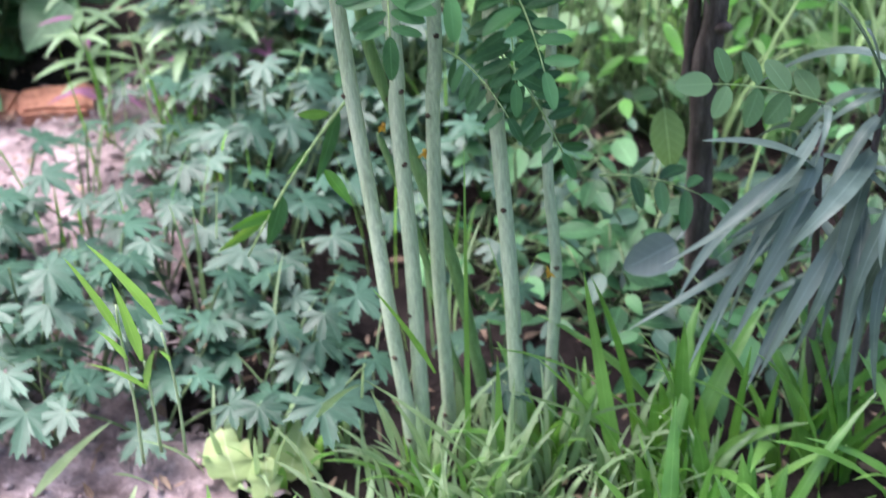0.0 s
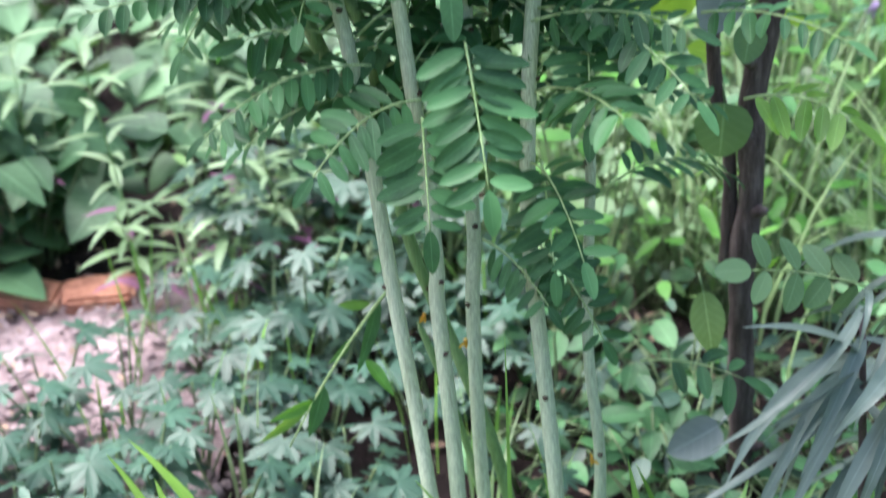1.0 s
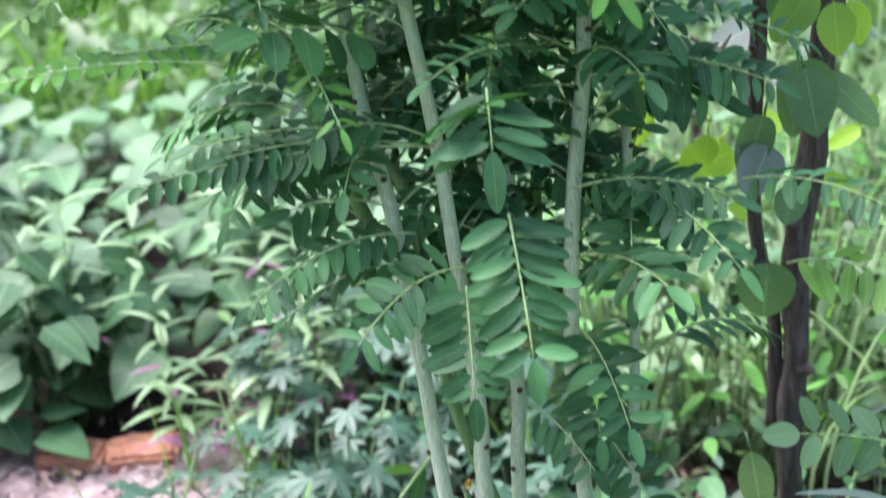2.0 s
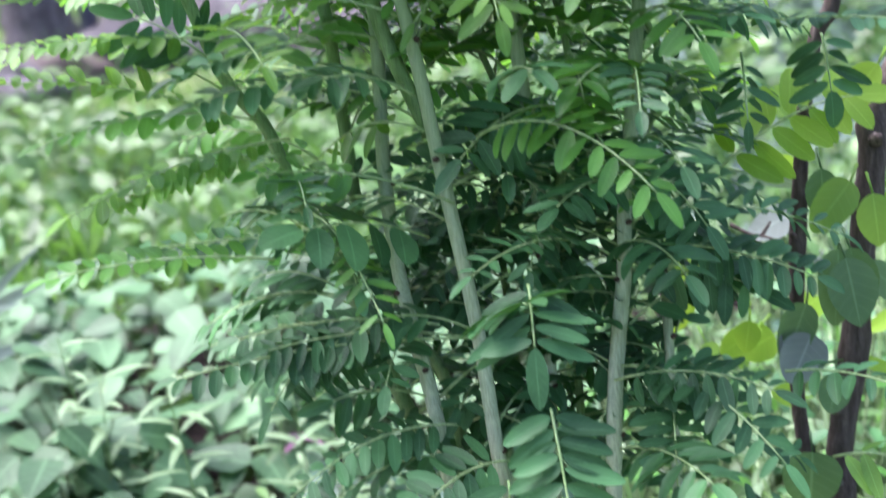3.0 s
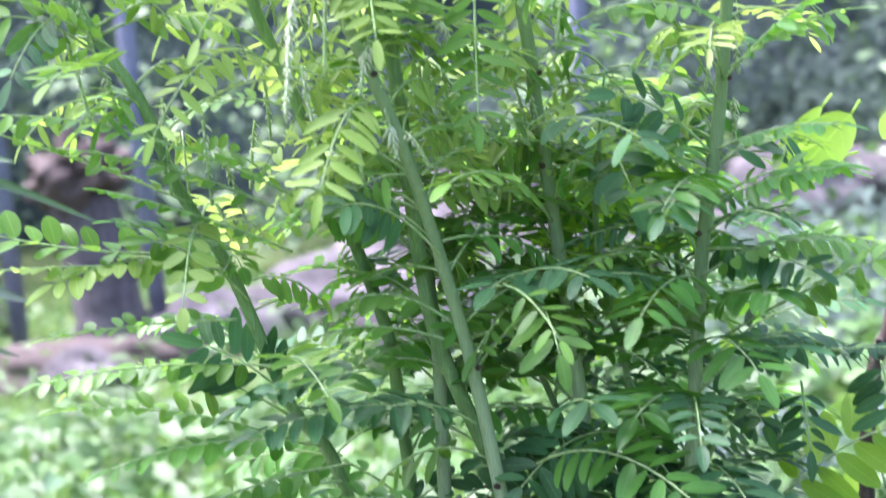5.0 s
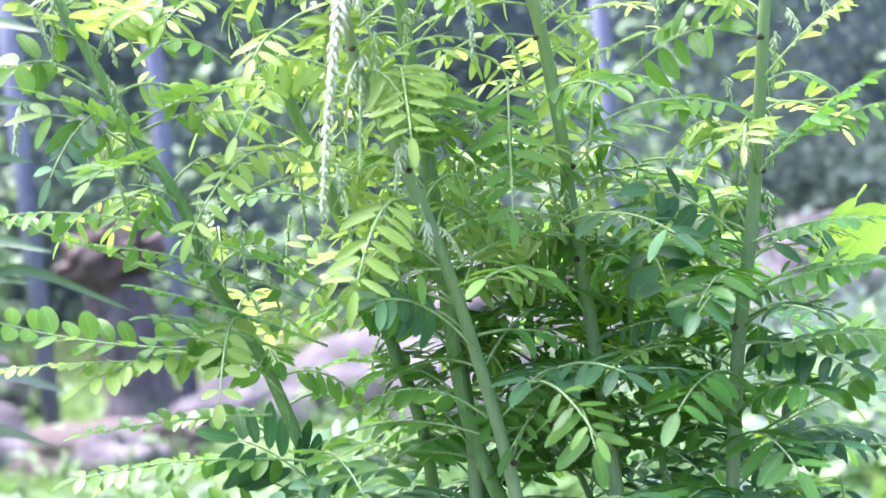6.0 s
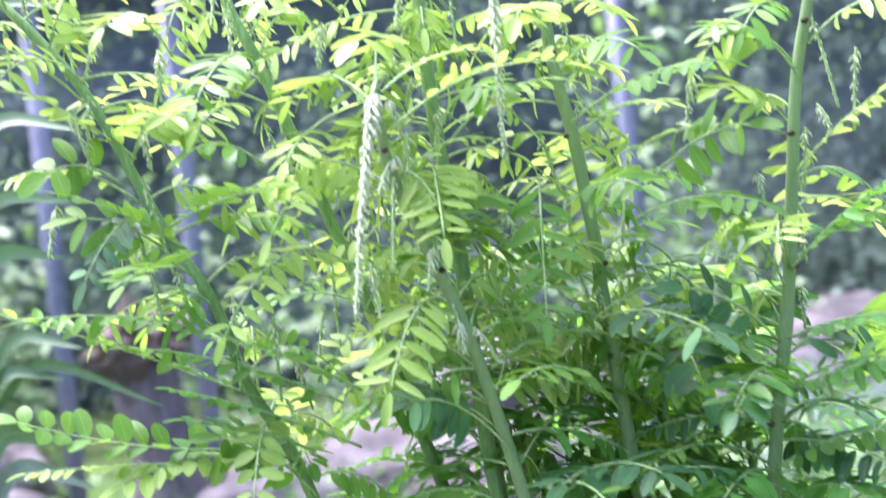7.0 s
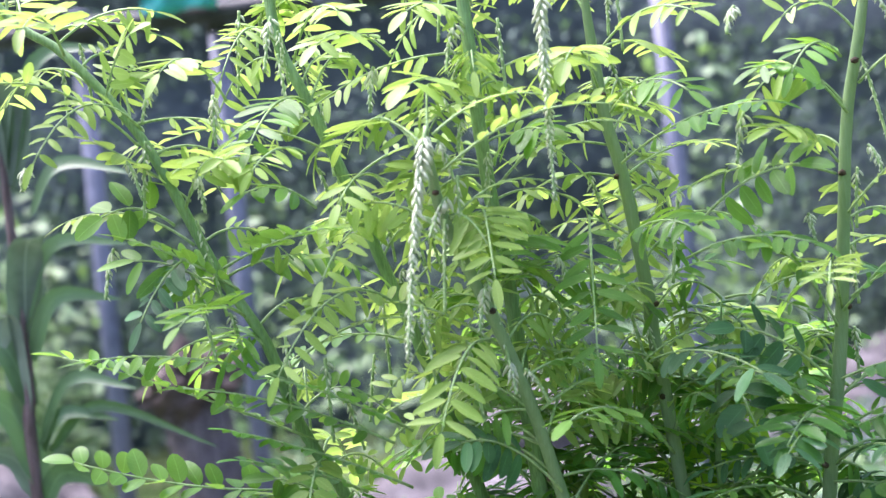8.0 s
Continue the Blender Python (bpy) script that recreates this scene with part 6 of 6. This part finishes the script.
strap((0.310, -0.060, 0.400), (0.270, -0.050, 0.330), 0.011)
strap((0.241, -0.100, 0.368), (0.159, -0.120, 0.321), 0.016)
strap((0.278, -0.100, 0.293), (0.226, -0.120, 0.220), 0.016)
strap((0.331, -0.100, 0.268), (0.325, -0.120, 0.160), 0.017)
strap((0.329, -0.060, 0.294), (0.337, -0.050, 0.149), 0.014)
strap((0.283, -0.100, 0.335), (0.239, -0.120, 0.282), 0.017)
strap((0.321, -0.060, 0.409), (0.297, -0.050, 0.391), 0.010)
strap((0.352, -0.100, 0.227), (0.347, -0.120, 0.115), 0.018)
lance_line = [(-0.756, 0.684, 0.965), (-0.753, 0.684, 1.104), (-0.754, 0.684, 1.201), (-0.758, 0.684, 1.363), (-0.766, 0.684, 1.513)]
lance_arc((-0.753, 0.684, 1.146), (-0.711, 0.670, 1.316), 0.059)
lance_arc((-0.753, 0.684, 1.181), (-0.618, 0.670, 1.294), 0.032)
lance_arc((-0.756, 0.684, 1.363), (-0.695, 0.670, 1.508), 0.071)
lance_arc((-0.751, 0.684, 1.362), (-0.613, 0.670, 1.540), 0.035)
lance_arc((-0.745, 0.684, 1.145), (-0.640, 0.670, 1.224), 0.032)
lance_arc((-0.745, 0.684, 1.040), (-0.615, 0.670, 1.118), 0.028)
lance_arc((-0.743, 0.684, 1.033), (-0.655, 0.670, 1.073), 0.032)
lance_arc((-0.751, 0.684, 1.089), (-0.822, 0.670, 1.181), 0.043)
lance_arc((-0.735, 0.684, 1.031), (-0.538, 0.670, 1.044), 0.023)
lance_arc((-0.761, 0.684, 1.062), (-0.774, 0.670, 1.224), 0.039)
lance_arc((-0.747, 0.684, 0.991), (-0.843, 0.670, 1.114), 0.046)
lance_arc((-0.727, 0.684, 1.324), (-0.609, 0.670, 1.374), 0.028)
lance_arc((-0.757, 0.684, 1.384), (-0.790, 0.670, 1.493), 0.039)
lance_arc((-0.750, 0.684, 0.963), (-0.663, 0.670, 1.000), 0.039)
lance_arc((-0.756, 0.684, 0.978), (-0.837, 0.670, 1.037), 0.039)
lance_arc((-0.757, 0.684, 0.895), (-0.618, 0.670, 0.953), 0.039)
lance_arc((-0.754, 0.684, 0.881), (-0.829, 0.670, 0.973), 0.039)
lance_arc((-0.757, 0.684, 0.826), (-0.640, 0.670, 0.888), 0.035)
blossom((-0.059, -0.005, 0.406))
blossom((0.084, -0.005, 0.231))
blossom((-0.025, -0.005, 0.376))
seed_blade(blades, (0.152, -0.050, -0.018), (0.104, -0.070, 0.284), 0.017)
seed_blade(blades, (0.032, -0.050, 0.015), (0.028, -0.070, 0.192), 0.010)
seed_blade(blades, (0.217, -0.050, -0.026), (0.194, -0.070, 0.198), 0.020)
seed_blade(blades, (0.159, -0.050, 0.030), (0.062, -0.070, 0.188), 0.008)
seed_blade(blades, (0.291, -0.050, -0.036), (0.296, -0.070, 0.153), 0.012)
seed_blade(blades, (0.228, -0.050, 0.021), (0.188, -0.070, 0.166), 0.013)
seed_blade(blades, (0.264, -0.050, 0.001), (0.264, -0.070, 0.178), 0.010)
seed_blade(blades, (0.315, -0.050, -0.040), (0.399, -0.070, 0.097), 0.014)
seed_blade(blades, (0.372, -0.050, -0.064), (0.406, -0.070, 0.081), 0.012)
seed_blade(blades, (0.000, -0.050, -0.013), (0.003, -0.070, 0.426), 0.006)
seed_blade(blades, (0.184, -0.050, -0.005), (0.177, -0.070, 0.132), 0.016)
seed_blade(blades, (0.243, -0.050, -0.030), (0.221, -0.070, 0.119), 0.014)
seed_blade(blades, (0.343, -0.050, -0.026), (0.318, -0.070, 0.150), 0.013)
seed_blade(blades, (0.402, -0.050, -0.068), (0.376, -0.070, 0.136), 0.012)
seed_blade(blades, (-0.028, -0.050, 0.159), (-0.081, -0.070, 0.284), 0.007)
seed_blade(lying, (0.150, -0.060, 0.065), (0.032, -0.080, 0.159), 0.007)
seed_blade(lying, (-0.005, -0.060, 0.062), (-0.096, -0.080, 0.188), 0.008)
seed_blade(lying, (0.116, -0.060, 0.093), (0.186, -0.080, 0.122), 0.007)
seed_blade(lying, (-0.141, -0.060, 0.125), (-0.096, -0.080, 0.181), 0.009)
seed_blade(lying, (-0.070, -0.060, 0.071), (-0.089, -0.080, 0.173), 0.007)
seed_blade(lying, (-0.038, -0.060, 0.051), (-0.072, -0.080, 0.164), 0.008)
seed_blade(lying, (-0.417, -0.060, 0.055), (-0.321, -0.080, 0.164), 0.012)
seed_blade(lying, (-0.338, -0.060, 0.075), (-0.291, -0.080, 0.067), 0.006)
seed_blade(lying, (0.056, -0.060, 0.006), (-0.006, -0.080, 0.113), 0.008)
seed_blade(lying, (0.016, -0.060, -0.005), (-0.038, -0.080, 0.109), 0.009)
seed_blade(lying, (0.039, -0.060, -0.008), (0.069, -0.080, 0.088), 0.008)
seed_blade(lying, (0.096, -0.060, 0.001), (0.121, -0.080, 0.148), 0.008)
pale_blade((-0.927, 1.250, 0.246), (-0.814, 1.200, 0.376), (-0.706, 1.150, 0.475), 0.040)
pale_blade((-0.927, 1.250, 0.246), (-0.808, 1.200, 0.356), (-0.693, 1.150, 0.416), 0.048)
pale_blade((-0.927, 1.250, 0.246), (-0.848, 1.200, 0.340), (-0.754, 1.150, 0.379), 0.040)
pale_blade((-0.946, 1.250, 0.248), (-0.876, 1.200, 0.442), (-0.757, 1.150, 0.523), 0.040)
pale_blade((-0.933, 1.250, 0.215), (-0.812, 1.200, 0.276), (-0.729, 1.150, 0.308), 0.036)
pale_blade((-0.937, 1.250, 0.194), (-0.854, 1.200, 0.198), (-0.807, 1.150, 0.175), 0.040)
pale_blade((-0.946, 1.250, 0.248), (-0.936, 1.200, 0.419), (-0.868, 1.150, 0.553), 0.040)
twig([(0.169, 0.250, 0.629), (0.185, 0.240, 0.623), (0.203, 0.230, 0.619)])
twig([(0.193, 0.270, 0.690), (0.208, 0.260, 0.682), (0.224, 0.250, 0.680), (0.241, 0.240, 0.672)])
twig([(0.220, 0.260, 0.678), (0.229, 0.260, 0.692)])
for x, y, h in ((0.50, 0.80, 0.50), (0.62, 1.0, 0.56), (0.45, 0.95, 0.40), (0.56, 0.7, 0.36)):
    fl = thing("violet_flower", "thin stalk with a small violet flower head", "flower", "violet flowers in the tall grass", at=(x, y, ground_z(x, y)))
    mb = Mb()
    mb.tube(bow((0, 0, 0), (0.02, 0, h), 0, 6, 0.01), [0.0016] * 7, 5)
    part("stalk", mb, RACHIS, fl)
    mb = Mb()
    for k in range(16):
        mb.blob((0.02 + rnd.gauss(0, 0.004), rnd.gauss(0, 0.004), h + rnd.gauss(0, 0.008)), 0.003, (1, 1, 1.2), rnd)
    part("flower_head", mb, VIOLET, fl)

for ln, r0, r1, knobs in ((sapling_line, 0.0135, 0.012, 9), (sapling_fork, 0.007, 0.0065, 7)):
    pts = smooth_line(rising([(ln[0][0], ln[0][1], -0.03)] + list(ln) if ln is sapling_line else ln), 60)
    mb = Mb()
    mb.tube(pts, [(r0 + (r1 - r0) * i / 60) * (1 + 0.16 * math.exp(-((i % 8) - 4) ** 2 / 1.2)) * (1 + 0.10 * noise.noise((i * 0.6, 0, r0 * 100))) for i in range(61)], 12, 0.06, rnd)
    tk = part("trunk", mb, BARK, sapling)
    for k in range(knobs):
        i = 6 + k * 50 // knobs
        a = rnd.uniform(0, 6.28)
        kb = Mb()
        d = Vector((math.cos(a), math.sin(a), 0.5))
        kb.tube([pts[i], pts[i] + d * r0 * 1.2, pts[i] + d * r0 * 1.9], [r0 * 0.6, r0 * 0.5, r0 * 0.25], 7, 0.1, rnd)
        part("knot", kb, BARK, tk)
for ln in seedling_lines:
    mb = Mb()
    mb.tube(smooth_line(ln, 10), [0.0017 - 0.00006 * i for i in range(11)], 6)
    part("culm", mb, GRASS_PALE, seedling)
mb = Mb()
mb.tube(smooth_line([(lance_line[0][0] + 0.02, lance_line[0][1] + 0.02, 0), *lance_line], 30), [0.009 - 0.00015 * i for i in range(31)], 8, 0.05, rnd)
part("stem", mb, STEM_PURPLE, oleander)
for foot, top in shoots_of_clump:
    mb = Mb()
    mb.tube(bow(foot, top, 0.0, 6), [0.006 - 0.0006 * i for i in range(7)], 8)
    part("stem", mb, STEM_PURPLE, clump)
    for k in range(9):
        at = foot.lerp(top, 0.5 + 0.06 * k)
        a = 2.4 * k + foot.x * 40
        way = Vector((math.cos(a), math.sin(a) * 0.8, rnd.uniform(-0.1, 0.25)))
        reach = rnd.uniform(0.09, 0.14)
        pts = [at + way * (reach * q) - UPZ * (reach * 0.75 * q * q) for q in (i / 10 for i in range(11))]
        mb = Mb()
        mb.ribbon(pts, rnd.uniform(0.010, 0.015), way.cross(UPZ) + Vector((0, 0, rnd.uniform(-0.4, 0.4))), 0.3, 0.5, 0.5)
        part("leaf", mb, STRAP, clump)

# pale lime leaves on the ground in front
lime = thing("lime_leaf_plant", "low plant with broad crinkled lime-green leaves", "plant")
for x, y, a, L, w in ((-0.228, -0.03, 1.9, 0.062, 0.85), (-0.180, -0.025, 1.0, 0.052, 1.0), (-0.200, -0.045, 1.5, 0.040, 0.9)):
    mb = Mb()
    mb.tube([(-0.20, -0.03, -0.01), (x, y, 0.012)], [0.003, 0.002], 5)
    mb.second()
    mb.blade((x, y, 0.01), (math.cos(a) * 0.6, 0.35, 0.65), (0.3 * math.cos(a), -1, 0.55), L, L * w, "oval", 18, 0.25, 0.3)
    for k, v in enumerate(mb.v):
        edge = abs(mb.lc.get(k, (0.0, 0.0))[0])
        v += Vector((0.3, 1, 0.7)) * ((0.004 + 0.012 * edge) * noise.noise(v * 75))
    part("leaf", mb, (RACHIS, LIME), lime)
